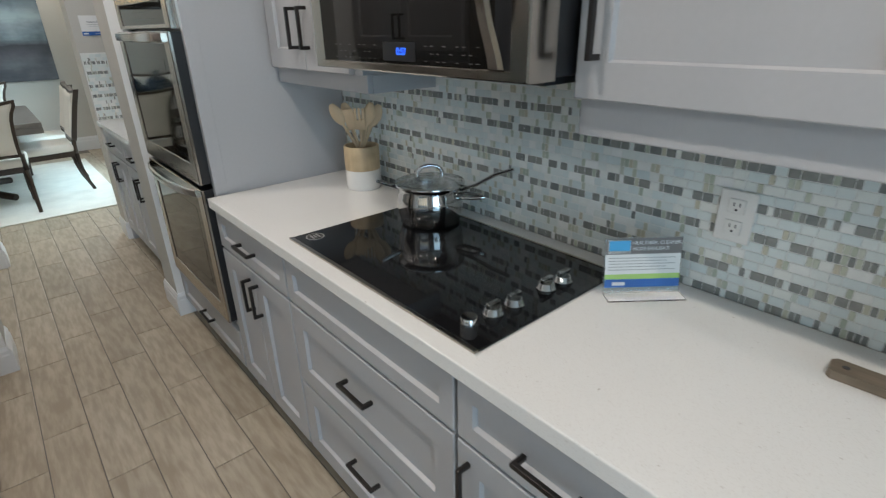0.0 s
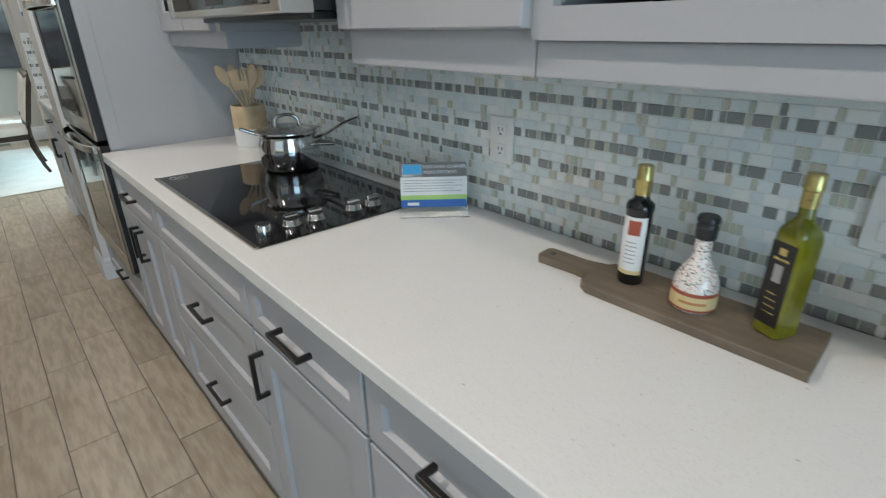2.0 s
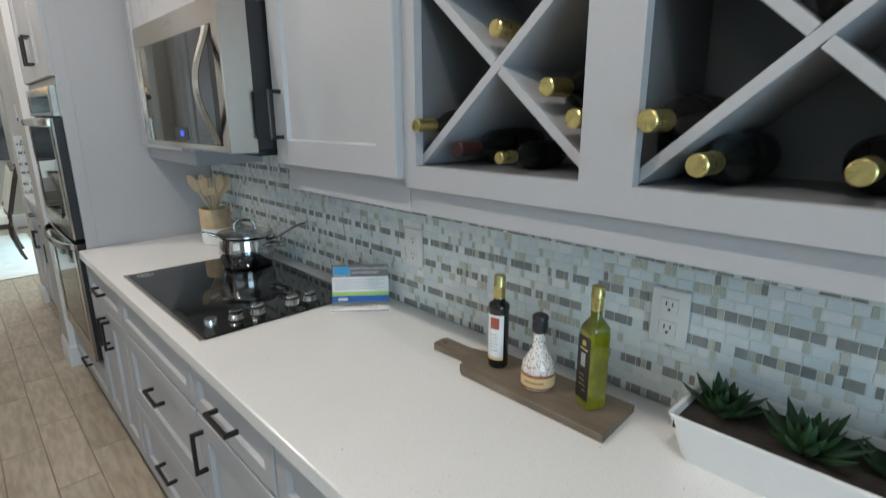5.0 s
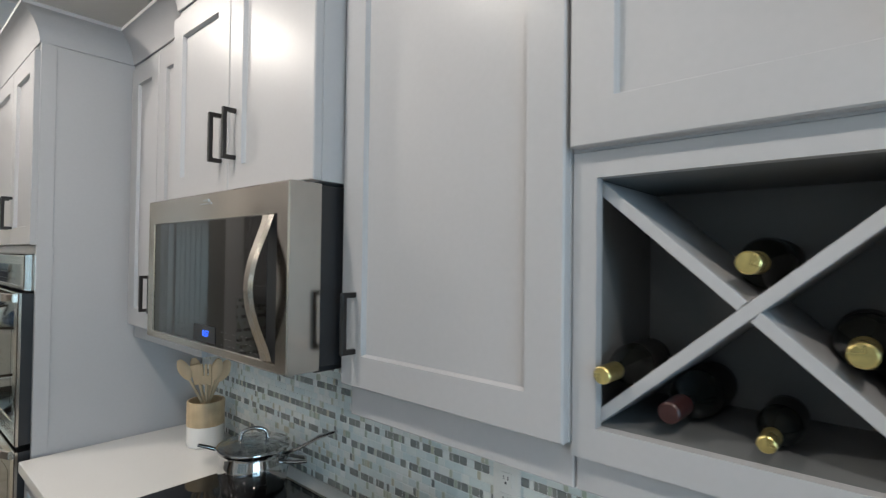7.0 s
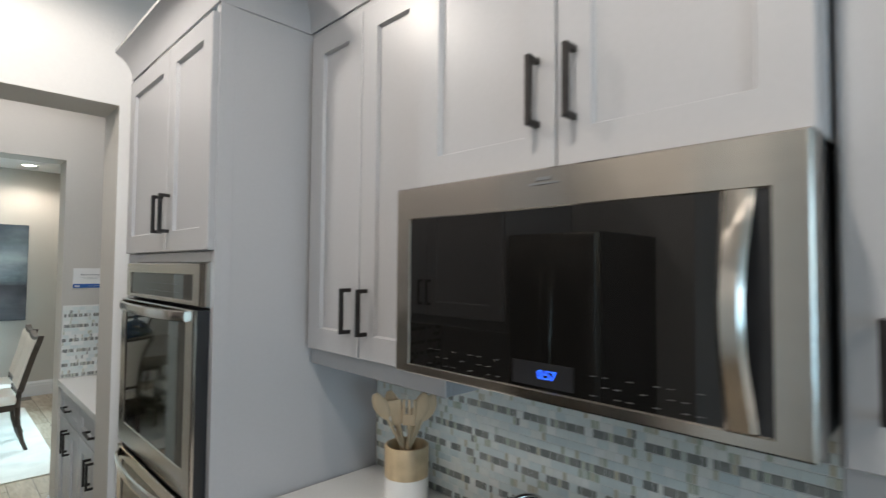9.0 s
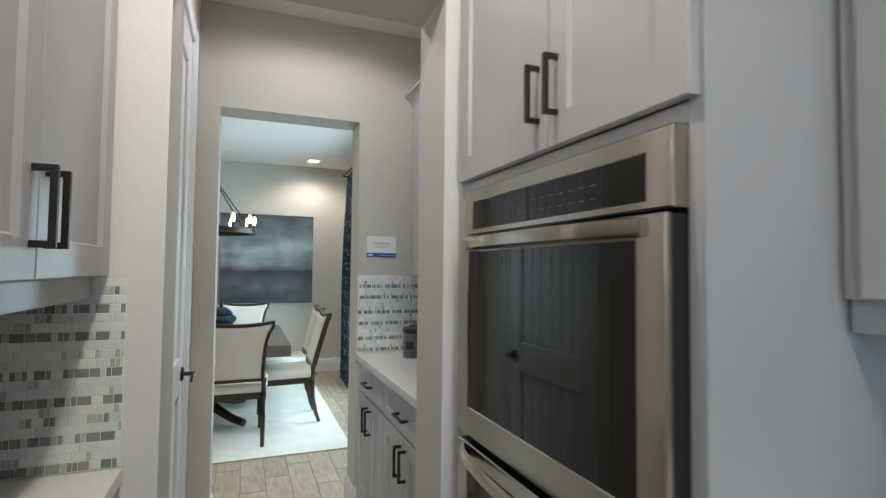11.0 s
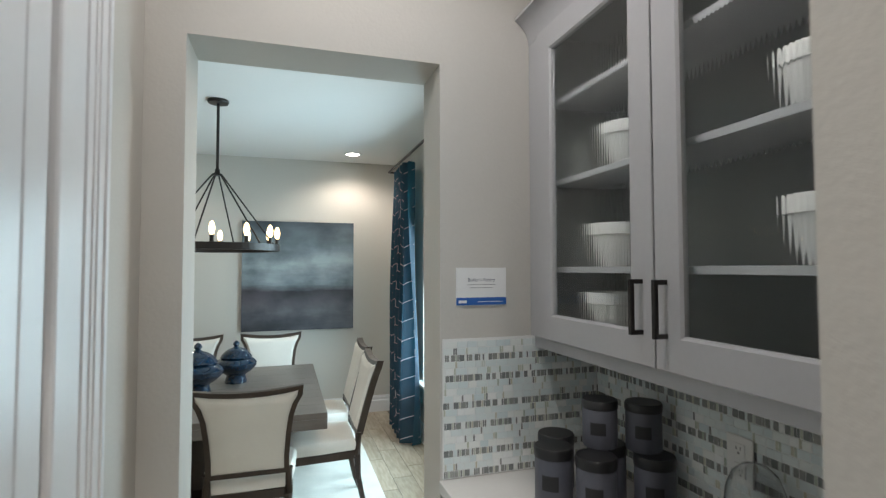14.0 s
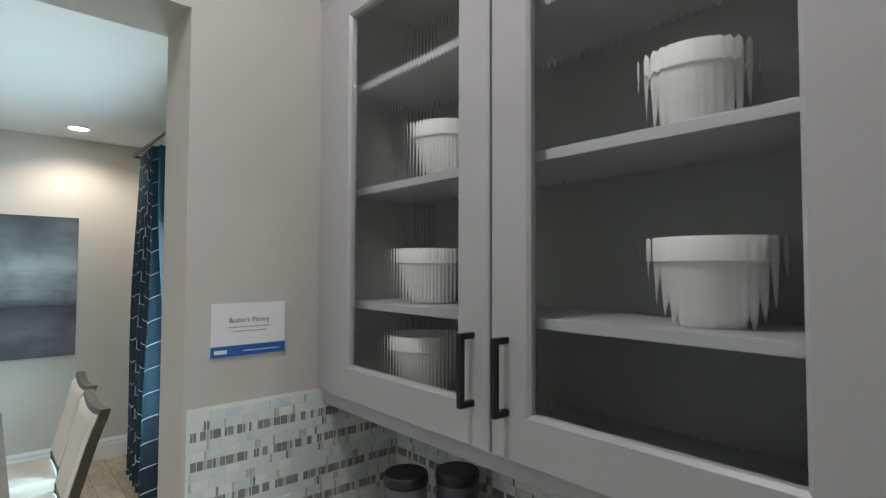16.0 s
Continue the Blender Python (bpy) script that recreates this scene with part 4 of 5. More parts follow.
for nm, a, mt in (("heading", (-0.088, 0.088, 0.096, 0.134), PRINT_TAUPE), ("blue_band", (-0.088, 0.088, 0.016, 0.036), PRINT_BLUE), ("green_band", (-0.088, 0.088, 0.036, 0.048), PRINT_GREEN), ("picture", (-0.083, -0.03, 0.098, 0.130), PAPER)):
    part(nm, boxed(a[0], a[1], -0.0018, -0.0013, a[2], a[3], m=MS), mt, sheet)
part("picture_fill", boxed(-0.081, -0.032, -0.0022, -0.0019, 0.104, 0.128, m=MS), PRINT_SKY, sheet)
lb = bmesh.new()
for k in range(5):
    box(lb, -0.08, 0.075 - 0.02 * (k % 2), -0.0017, -0.0013, 0.058 + k * 0.007, 0.0595 + k * 0.007, 0, MS)
part("small_print", lb, LABEL_GREY, sheet)
part("logo", boxed(-0.07, -0.04, -0.0022, -0.0019, 0.021, 0.029, m=MS), PAPER, sheet)
UP = Matrix.Rotation(radians(90), 4, "X")
text_mesh("heading_text", "HEALTHIER, CLEANER,", 0.0115, MS @ Matrix.Translation((0.03, -0.0021, 0.122)) @ UP, PAPER, sheet)
text_mesh("heading_text", "MORE EFFICIENT.", 0.0115, MS @ Matrix.Translation((0.018, -0.0021, 0.108)) @ UP, PAPER, sheet)

# serving board and bottles
board = empty("serving_board", (1.535, 0.48, 0.914), "grey-brown wooden paddle board on the counter", "board")
out = [(1.468, 0.283), (1.608, 0.290), (1.606, 0.62), (1.597, 0.648), (1.578, 0.66), (1.566, 0.70), (1.565, 0.785), (1.556, 0.793), (1.522, 0.791), (1.514, 0.783), (1.518, 0.70), (1.514, 0.665), (1.482, 0.660), (1.468, 0.64)]
bb = loft(bmesh.new(), [[(x, y, z) for x, y in out] for z in (0.9145, 0.929)] + [[(1.54 + (x - 1.54) * 0.98, 0.5 + (y - 0.5) * 0.995, 0.931) for x, y in out]], True, True, True)
part("board_top", bb, WOOD_BOARD, board)
part("hang_hole", lathe([(0, 0), (0.006, 0), (0.006, 0.0006), (0, 0.0006)], 1.541, 0.768, 0.931, 16), BLACK_PLASTIC, board)
ZB = 0.9315
b1 = empty("vinegar_bottle", (1.567, 0.607, ZB), "dark slim vinegar bottle with gold cap on the board", "bottle")
g = part("glass", lathe([(0, 0), (0.023, 0), (0.025, 0.003), (0.025, 0.142), (0.0262, 0.146), (0.0262, 0.152), (0.0240, 0.158), (0.016, 0.163), (0.0132, 0.170), (0.0125, 0.185), (0, 0.185)], 1.567, 0.607, ZB, 32), BOTTLE_DARK, b1, smooth=True)
part("cap", lathe([(0, 0.172), (0.0145, 0.172), (0.0145, 0.196), (0.0155, 0.198), (0.0155, 0.202), (0.0145, 0.204), (0.0145, 0.224), (0.013, 0.226), (0, 0.226)], 1.567, 0.607, ZB, 24), GOLD, b1, "gold foil cap", True)


def wrap(parent, cx, cy, r, z0, z1, a0, a1, mat, name="label", label=""):
    """A label that wraps part of the way round a bottle."""
    n = 14
    pts = [radians(a0 + (a1 - a0) * k / n) for k in range(n + 1)]
    bm = loft(bmesh.new(), [[(cx + rr * math.cos(a), cy + rr * math.sin(a), z) for a in pts] for rr, z in ((r - 0.0003, z0), (r, z0), (r, z1), (r - 0.0003, z1))], False)
    return part(name, bm, mat, parent, label, True)


wrap(g, 1.567, 0.607, 0.0254, ZB + 0.022, ZB + 0.134, 120, 248, PAPER, label="white paper label")
wrap(g, 1.567, 0.607, 0.0257, ZB + 0.100, ZB + 0.128, 168, 222, PRINT_RED, "label_crest")
for k in range(6):
    wrap(g, 1.567, 0.607, 0.0256, ZB + 0.045 + k * 0.008, ZB + 0.0468 + k * 0.008, 165, 215 - 6 * (k % 2), LABEL_GREY, "label_line")
wrap(g, 1.567, 0.607, 0.0257, ZB + 0.022, ZB + 0.030, 121, 247, PRINT_CREAM, "label_band")
b2 = empty("salt_grinder", (1.553, 0.468, ZB), "glass salt and pepper grinder with black cap on the board", "grinder")
sg = part("glass", lathe([(0, 0), (0.034, 0), (0.0375, 0.005), (0.0388, 0.028), (0.0385, 0.044), (0.0355, 0.062), (0.028, 0.077), (0.0195, 0.089), (0.0155, 0.100), (0.0140, 0.115), (0.0138, 0.140), (0, 0.140)], 1.553, 0.468, ZB, 32), SALT, b2, "grinder glass full of salt and peppercorns", True)
wrap(sg, 1.553, 0.468, 0.0393, ZB + 0.007, ZB + 0.042, 90, 300, PRINT_CREAM, label="cream label with red edges")
for z0, z1 in ((0.035, 0.042), (0.006, 0.010)):
    wrap(sg, 1.553, 0.468, 0.0396, ZB + z0, ZB + z1, 92, 298, PRINT_RED, "label_edge")
wrap(sg, 1.553, 0.468, 0.0396, ZB + 0.020, ZB + 0.025, 165, 235, PRINT_ORANGE, "label_print")
part("cap", lathe([(0, 0.136), (0.0165, 0.136), (0.0175, 0.139), (0.018, 0.158), (0.0165, 0.160), (0.0165, 0.166), (0.0185, 0.168), (0.0185, 0.174), (0.016, 0.178), (0, 0.178)], 1.553, 0.468, ZB, 26), BLACK_PLASTIC, b2, "black ribbed cap", True)
b3 = empty("olive_oil_bottle", (1.568, 0.345, ZB), "square green olive oil bottle with black label on the board", "bottle")
MB = Matrix.Translation((1.568, 0.345, ZB)) @ Matrix.Rotation(radians(-24), 4, "Z")


def squarish(h, r, z):
    pts = []
    for i in range(24):
        a = 2 * math.pi * (i + 0.5) / 24
        c, s = math.cos(a), math.sin(a)
        k = r / (abs(c) ** h + abs(s) ** h) ** (1 / h)
        pts.append(MB @ Vector((c * k, s * k, z)))
    return pts


og = part("glass", loft(bmesh.new(), [squarish(8, 0.026, 0.0), squarish(8, 0.0285, 0.003), squarish(8, 0.0285, 0.165), squarish(6, 0.027, 0.176), squarish(3, 0.021, 0.187), squarish(2, 0.014, 0.197), squarish(2, 0.013, 0.22), squarish(2, 0.0115, 0.225)], True, True, True), OIL, b3, "green glass full of olive oil", True)
part("label", boxed(-0.0293, -0.0287, -0.024, 0.024, 0.02, 0.158, m=MB), BLACK_LABEL, og, "black label with gold print")
gp = bmesh.new()
box(gp, -0.0298, -0.0294, -0.007, 0.007, 0.138, 0.149, 0, MB)
box(gp, -0.0298, -0.0294, -0.015, 0.015, 0.129, 0.133, 0, MB)
for k in range(4):
    box(gp, -0.0298, -0.0294, -0.013 + 0.002 * k, 0.012, 0.04 + k * 0.011, 0.042 + k * 0.011, 0, MB)
tagged(part("label_print", gp, GOLD, og), kind="stuff")
part("label_seal", boxed(-0.0298, -0.0294, -0.008, 0.009, 0.093, 0.122, m=MB), LABEL_GREY, og)
part("cap", lathe([(0, 0.212), (0.0145, 0.212), (0.0148, 0.236), (0.0165, 0.238), (0.0165, 0.246), (0.0155, 0.248), (0.0155, 0.262), (0, 0.263)], 1.568, 0.345, ZB, 24), GOLD, b3, "gold screw cap", True)

board.location += Vector((0.008, 0.017, 0))
for ob, x, y, k, w in ((b1, 1.552, 0.612, 0.975, 0.95), (b2, 1.542, 0.492, 0.91, 1.03), (b3, 1.553, 0.371, 0.96, 0.84)):
    ob.location, ob.scale = (x, y, ZB), (k * w, k * w, k)

# succulents in a long white planter
PY = 0.018
planter = empty("planter", (1.585, -0.06 + PY, 0.914), "long white ceramic planter on the counter", "planter")
PR = [((1.535, 1.635, 0.168, -0.285), 0.9145), ((1.500, 1.668, 0.186, -0.303), 1.010), ((1.503, 1.665, 0.183, -0.300), 1.012), ((1.508, 1.660, 0.178, -0.295), 1.010), ((1.512, 1.655, 0.174, -0.290), 0.998)]
pb = loft(bmesh.new(), [[(a, c + PY, z), (b, c + PY, z), (b, d + PY, z), (a, d + PY, z)] for (a, b, c, d), z in PR], True, True, False)
bmesh.ops.bevel(pb, geom=[e for e in pb.edges if abs(e.verts[0].co.z - e.verts[1].co.z) > 0.05], offset=0.012, segments=3, affect="EDGES")
part("bowl", pb, CERAMIC, planter, smooth=True)
part("soil", boxed(1.510, 1.658, -0.292 + PY, 0.176 + PY, 0.985, 0.999), SOIL, planter, "dark potting soil")


def succulent(cx, cy, z, size, seed):
    """A rosette of thick pointed leaves."""
    rnd = random.Random(seed)
    s = empty("succulent", (cx, cy, z), "dark green spiky succulent growing in the planter", "plant", "succulents in the planter")
    for ringn, (n, tilt, L) in enumerate(((11, 22, 1.0), (9, 42, 0.85), (6, 64, 0.65))):
        for k in range(n):
            a = 2 * math.pi * (k + 0.5 * ringn + rnd.uniform(-0.15, 0.15)) / n
            t = radians(tilt + rnd.uniform(-8, 8))
            length = size * L * rnd.uniform(0.85, 1.1)
            rings = []
            for j in range(6):
                f = j / 5
                w = 0.011 * math.sin(math.pi * (0.25 + 0.75 * f)) + 0.0006
                tt = t + 0.25 * f
                c = Vector((math.cos(a) * math.cos(tt), math.sin(a) * math.cos(tt), math.sin(tt))) * length * f + Vector((cx, cy, z))
                side = Vector((-math.sin(a), math.cos(a), 0))
                nn = Vector((-math.cos(a) * math.sin(tt), -math.sin(a) * math.sin(tt), math.cos(tt)))
                rings.append([c + side * w + nn * w * 0.3, c + nn * w * 0.05, c - side * w + nn * w * 0.3, c - nn * w * 0.45])
            part("leaf", loft(bmesh.new(), rings, True, True, True), LEAF, s, "", True)


for k, y in enumerate((0.125, 0.0, -0.115, -0.225)):
    succulent(1.578 + 0.012 * (-1) ** k, y + PY, 0.997, 0.088 if k % 2 else 0.075, 40 + k)


def outlet(name, m, u, v):
    """A duplex socket and its plate."""
    o = empty(name, m @ Vector((u, 0, v)), "white duplex power outlet on the tiled backsplash", "outlet", "wall outlets")
    plate = part("plate", boxed(u - 0.038, u + 0.038, 0.0, 0.006, v - 0.058, v + 0.058, bevel=0.003, m=m), WHITE_PLASTIC, o)
    for e in (-1, 1):
        f = part("socket", boxed(u - 0.017, u + 0.017, 0.005, 0.0085, v + e * 0.024 - 0.016, v + e * 0.024 + 0.016, bevel=0.0012, m=m), WHITE_PLASTIC, plate)
        sl = bmesh.new()
        for du in (-0.006, 0.006):
            box(sl, u + du - 0.0012, u + du + 0.0012, 0.0086, 0.0089, v + e * 0.024, v + e * 0.024 + 0.008, 0, m)
        box(sl, u - 0.0025, u + 0.0025, 0.0086, 0.0089, v + e * 0.024 - 0.010, v + e * 0.024 - 0.005, 0, m)
        part("slots", sl, BLACK_PLASTIC, f)


outlet("outlet", facing_west(1.687), 1.060, 1.110)
outlet("outlet", facing_west(1.687), 0.285, 1.108)
outlet("outlet", facing_west(1.687), 4.52, 1.13)

# cabinets along the opposite wall
EF = facing_east(0.185)
base_unit(2.62, 3.60, "doors", m=EF, x=0.185, back=-0.425)
tagged(part("countertop", boxed(-0.425, 0.208, 2.62, 3.601, 0.876, 0.914, bevel=0.003), QUARTZ), "white quartz countertop beside the pantry opening", "countertop")
u = empty("wall_cabinet", (-0.13, 3.1, 1.38), "grey shaker wall cabinet beside the pantry opening", "cabinet", "kitchen wall cabinets")
part("body", boxed(-0.425, 0.147, 2.62, 3.602, 1.382, 2.40, bevel=0.0015), CABINET, u)
ME = facing_east(0.147)
for a, b in ((2.63, 3.118), (3.122, 3.592)):
    d = shaker("door", u, ME, a, b, 1.384, 2.388)
    pull(d, ME, 3.09 if a < 3 else 3.15, 1.50)
part("light_rail", boxed(0.112, 0.132, 2.62, 3.602, 1.330, 1.3825, bevel=0.003), CABINET, u)
fr = empty("refrigerator", (-0.14, 2.15, 0), "stainless french door refrigerator across the aisle", "refrigerator")
part("body", boxed(-0.425, 0.10, 2.17, 2.60, 0.02, 1.78, bevel=0.004), BLACK_PLASTIC, fr)
FX = facing_east(0.10)
for a, b, h in ((2.175, 2.384, 2.36), (2.388, 2.597, 2.41)):
    d = part("door", boxed(a, b, 0.0, 0.05, 0.72, 1.775, bevel=0.006, m=FX), STEEL, fr)
    part("handle", tube([FX @ Vector((h, 0.052 + 0.035 * math.sin(math.pi * k / 8) ** 0.6, 0.85 + k * 0.1)) for k in range(9)], 0.009, 8), STEEL, d, "", True)
d = part("freezer_drawer", boxed(2.175, 2.597, 0.0, 0.05, 0.06, 0.71, bevel=0.006, m=FX), STEEL, fr)
part("handle", tube([FX @ Vector((2.21 + k * 0.044, 0.052 + 0.03 * math.sin(math.pi * k / 8) ** 0.6, 0.64)) for k in range(9)], 0.009, 8), STEEL, d, "", True)


# ---- ceiling lamps ----
def downlight(x, y, z):
    d = empty("recessed_downlight", (x, y, z), "round white recessed ceiling downlight, lit", "downlight", "recessed ceiling lights")
    part("trim_ring", lathe([(0.064, -0.001), (0.068, -0.007), (0.088, -0.006), (0.092, -0.001)], x, y, z, 32, cap=False), TRIM, d, "", True)
    part("lens", lathe([(0, 0.006), (0.066, 0.006)], x, y, z - 0.010, 32, cap=False), DISC, d, "glowing lens")


for x, y in KITCHEN_LIGHTS + PANTRY_LIGHTS:
    downlight(x, y, ZK)
for x, y in DINING_LIGHTS:
    downlight(x, y, ZD)

# ---- butler's pantry ----
PF = facing_west(1.13)
for y0, y1 in ((3.86, 4.525), (4.528, 5.10)):
    u = empty("base_cabinet", (1.40, (y0 + y1) / 2, 0), "grey shaker pantry base cabinet with drawer over two doors", "cabinet", "pantry base cabinets")
    carcass(u, 1.13, 1.69, y0, y1, 0.10, 0.875)
    part("toe_kick", boxed(1.20, 1.215, y0, y1, 0, 0.10), TOE_SHADE, u)
    c = (y0 + y1) / 2
    d = shaker("drawer_front", u, PF, y0 + 0.004, y1 - 0.004, 0.715, 0.865, rail=0.045)
    pull(d, PF, c, 0.79, 0.135, False)
    for a, b, h in ((y0 + 0.004, c - 0.002, c - 0.035), (c + 0.002, y1 - 0.004, c + 0.035)):
        d = shaker("door", u, PF, a, b, 0.115, 0.705)
        pull(d, PF, h, 0.60)
tagged(part("cabinet_filler", boxed(1.12, 1.69, 5.101, 5.131, 0, 0.875, bevel=0.001), CABINET), "grey filler strip beside the pantry cabinet", "filler")
tagged(part("countertop", boxed(1.095, 1.688, 3.853, 5.129, 0.876, 0.914, bevel=0.003), QUARTZ), "white quartz pantry countertop", "countertop")

gc = empty("glass_cabinet", (1.55, 4.5, 1.369), "grey wall cabinet with two ribbed glass doors and white bowls inside", "cabinet")
GY0, GY1, GZ0, GZ1 = 3.955, 5.045, 1.370, 2.40
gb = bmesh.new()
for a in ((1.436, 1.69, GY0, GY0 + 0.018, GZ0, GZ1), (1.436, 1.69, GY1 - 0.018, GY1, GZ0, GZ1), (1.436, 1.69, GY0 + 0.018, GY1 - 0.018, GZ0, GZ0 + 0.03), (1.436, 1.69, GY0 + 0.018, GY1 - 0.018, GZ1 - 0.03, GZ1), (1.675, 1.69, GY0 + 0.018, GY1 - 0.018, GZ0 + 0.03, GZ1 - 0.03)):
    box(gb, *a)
part("body", gb, GLASS_CABINET_SHADED, gc)
part("side_panel", boxed(1.434, 1.69, GY0 - 0.012, GY0 - 0.0005, GZ0, GZ1, bevel=0.001), CABINET, gc)
part("filler", boxed(1.43, 1.69, GY1 + 0.0005, 5.131, GZ0, GZ1, bevel=0.001), CABINET, gc)
part("mullion", boxed(1.4355, 1.455, 4.475, 4.51, GZ0 + 0.03, GZ1 - 0.03), CABINET, gc)
SHELVES = (1.595, 1.878, 2.142)
for z in SHELVES:
    part("shelf", boxed(1.46, 1.674, GY0 + 0.019, GY1 - 0.019, z - 0.008, z + 0.010, bevel=0.001), CABINET, gc)
GM = facing_west(1.435)
for a, b, h in ((3.958, 4.490, 4.455), (4.496, 5.040, 4.535)):
    d = shaker("door", gc, GM, a, b, GZ0 + 0.002, GZ1 - 0.012, rail=0.082, hole=True)
    pull(d, GM, h, 1.51)
    n = 4 * int((b - a - 0.164) / 0.0108)
    g = bmesh.new()
    rows = []
    for z in (GZ0 + 0.08, GZ1 - 0.09):
        rows.append([(1.4265 - 0.00085 * math.cos(2 * math.pi * k / 4), a + 0.079 + (b - a - 0.158) * k / n, z) for k in range(n + 1)] + [(1.4305, b - 0.079, z), (1.4305, a + 0.079, z)])
    loft(g, rows, True, True, True)
    pane = part("glass_pane", g, RIBBED, d, "ribbed glass", True)
    pane.visible_shadow = False
crown(gc, 1.433, GY0, 5.13, GZ1 - 0.012, near=True, far=False, k=0.82)
part("light_rail", boxed(1.445, 1.465, GY0, 5.131, GZ0 - 0.042, GZ0 - 0.0005, bevel=0.003), CABINET, gc)


def bowl(m, r, h):
    b = empty("bowl", (0, 0, 0), "white ceramic mixing bowl on a cabinet shelf", "bowl", "white bowls in the glass cabinet")
    part("bowl_body", lathe([(0, 0), (r * 0.55, 0), (r * 0.60, 0.006), (r * 0.78, h * 0.28), (r * 0.92, h * 0.62), (r * 0.95, h * 0.72), (r, h * 0.735), (r * 1.01, h * 0.97), (r * 0.99, h), (r * 0.94, h * 0.98), (r * 0.88, h * 0.6), (r * 0.5, 0.012), (0, 0.010)], segs=40), CERAMIC, b, smooth=True)
    b.matrix_basis = m
    return b


big = bowl(pose(1.565, 4.185, SHELVES[0] + 0.0105), 0.090, 0.128)
bowl(pose(1.555, 4.20, SHELVES[1] + 0.0105), 0.076, 0.118)
copy_thing(big, pose(1.565, 4.835, SHELVES[0] + 0.0105))
copy_thing(big, pose(1.565, 4.772, SHELVES[1] + 0.0105))
copy_thing(big, pose(1.565, 4.855, GZ0 + 0.031))


def canister(x, y, z, r, h):
    c = empty("canister", (x, y, z), "slate canister with black lid on the pantry counter", "canister", "pantry canisters")
    body = part("jar", lathe([(0, 0), (r * 0.97, 0), (r, 0.003), (r, h * 0.80), (r * 0.96, h * 0.82), (0, h * 0.82)], x, y, z, 32), CANISTER, c, smooth=True)
    part("lid", lathe([(0, h * 0.82), (r * 1.03, h * 0.82), (r * 1.04, h * 0.84), (r * 1.04, h * 0.97), (r * 0.98, h), (0, h)], x, y, z, 32), BLACK_PLASTIC, c, "black lid", True)
    wrap(body, x, y, r + 0.0008, z + h * 0.30, z + h * 0.56, 205, 255, CHALK, label="black chalk label")
    return c


ZC = 0.9145
canister(1.374, 4.884, ZC, 0.055, 0.165)
canister(1.446, 4.775, ZC, 0.055, 0.165)
canister(1.440, 4.985, ZC, 0.055, 0.165)
canister(1.605, 4.730, ZC, 0.055, 0.165)
canister(1.540, 4.860, ZC, 0.055, 0.165)
canister(1.505, 4.842, ZC + 0.1655, 0.050, 0.135)
canister(1.606, 4.775, ZC + 0.1655, 0.050, 0.135)
crate = empty("wooden_box", (1.45, 4.44, ZC), "grey-washed wooden box on the pantry counter", "box")
for a in ((1.360, 1.375, 4.33, 4.55, 0.002, 0.022), (1.360, 1.375, 4.33, 4.55, 0.088, 0.108), (1.360, 1.375, 4.33, 4.352, 0.022, 0.088), (1.360, 1.375, 4.528, 4.55, 0.022, 0.088), (1.3755, 1.53, 4.33, 4.345, 0.002, 0.108), (1.3755, 1.53, 4.535, 4.55, 0.002, 0.108), (1.53, 1.545, 4.33, 4.55, 0.002, 0.108), (1.3755, 1.53, 4.345, 4.535, 0.002, 0.012)):
    part("box_board", boxed(a[0], a[1], a[2], a[3], ZC + a[4], ZC + a[5], bevel=0.0015), CRATE, crate)
part("box_lid", boxed(1.352, 1.553, 4.322, 4.558, ZC + 0.1085, ZC + 0.124, bevel=0.002), CRATE, crate)
part("front_panel", boxed(1.368, 1.374, 4.352, 4.528, ZC + 0.022, ZC + 0.088), CHALK, crate, "black chalk panel")

# clear glass cloche with a small plant under it
clo = empty("glass_cloche", (1.622, 4.425, ZC), "clear glass dome over a small green plant on the counter", "cloche")
dome = [(0.064, 0.002), (0.064, 0.15), (0.060, 0.19), (0.046, 0.225), (0.024, 0.244), (0.0, 0.25), (0.0, 0.247), (0.023, 0.241), (0.0445, 0.222), (0.058, 0.188), (0.0615, 0.15), (0.0615, 0.002), (0.064, 0.002)]
part("dome", lathe(dome, 1.622, 4.425, ZC, 32, cap=False), CLEAR, clo, "clear glass dome", True).visible_shadow = False
part("base", lathe([(0, 0), (0.058, 0), (0.060, 0.004), (0.057, 0.014), (0, 0.014)], 1.622, 4.425, ZC, 28), CRATE, clo, "grey wooden base", True)
part("soil", lathe([(0, 0.0145), (0.050, 0.0145), (0.042, 0.032), (0.02, 0.042), (0, 0.044)], 1.622, 4.425, ZC, 24), SOIL, clo, "mound of dark soil", True)
leaf_rnd = random.Random(77)
for k in range(26):
    a, t = leaf_rnd.uniform(0, 6.283), radians(leaf_rnd.uniform(25, 80))
    L = leaf_rnd.uniform(0.045, 0.095) * (0.62 + 0.38 * math.sin(t))
    base = Vector((1.622, 4.425, ZC + 0.036))
    d = Vector((math.cos(a) * math.cos(t) * 0.62, math.sin(a) * math.cos(t) * 0.62, math.sin(t)))
    side = Vector((-math.sin(a), math.cos(a), 0))
    rings = []
    for f, w in ((0, 0.0015), (0.35, 0.006), (0.7, 0.0055), (1, 0.0006)):
        c = base + d * L * f
        rings.append([c + side * w, c + Vector((0, 0, 0.0012)), c - side * w, c - Vector((0, 0, 0.0012))])
    part("leaf", loft(bmesh.new(), rings, True, True, True), LEAF, clo, "", True)

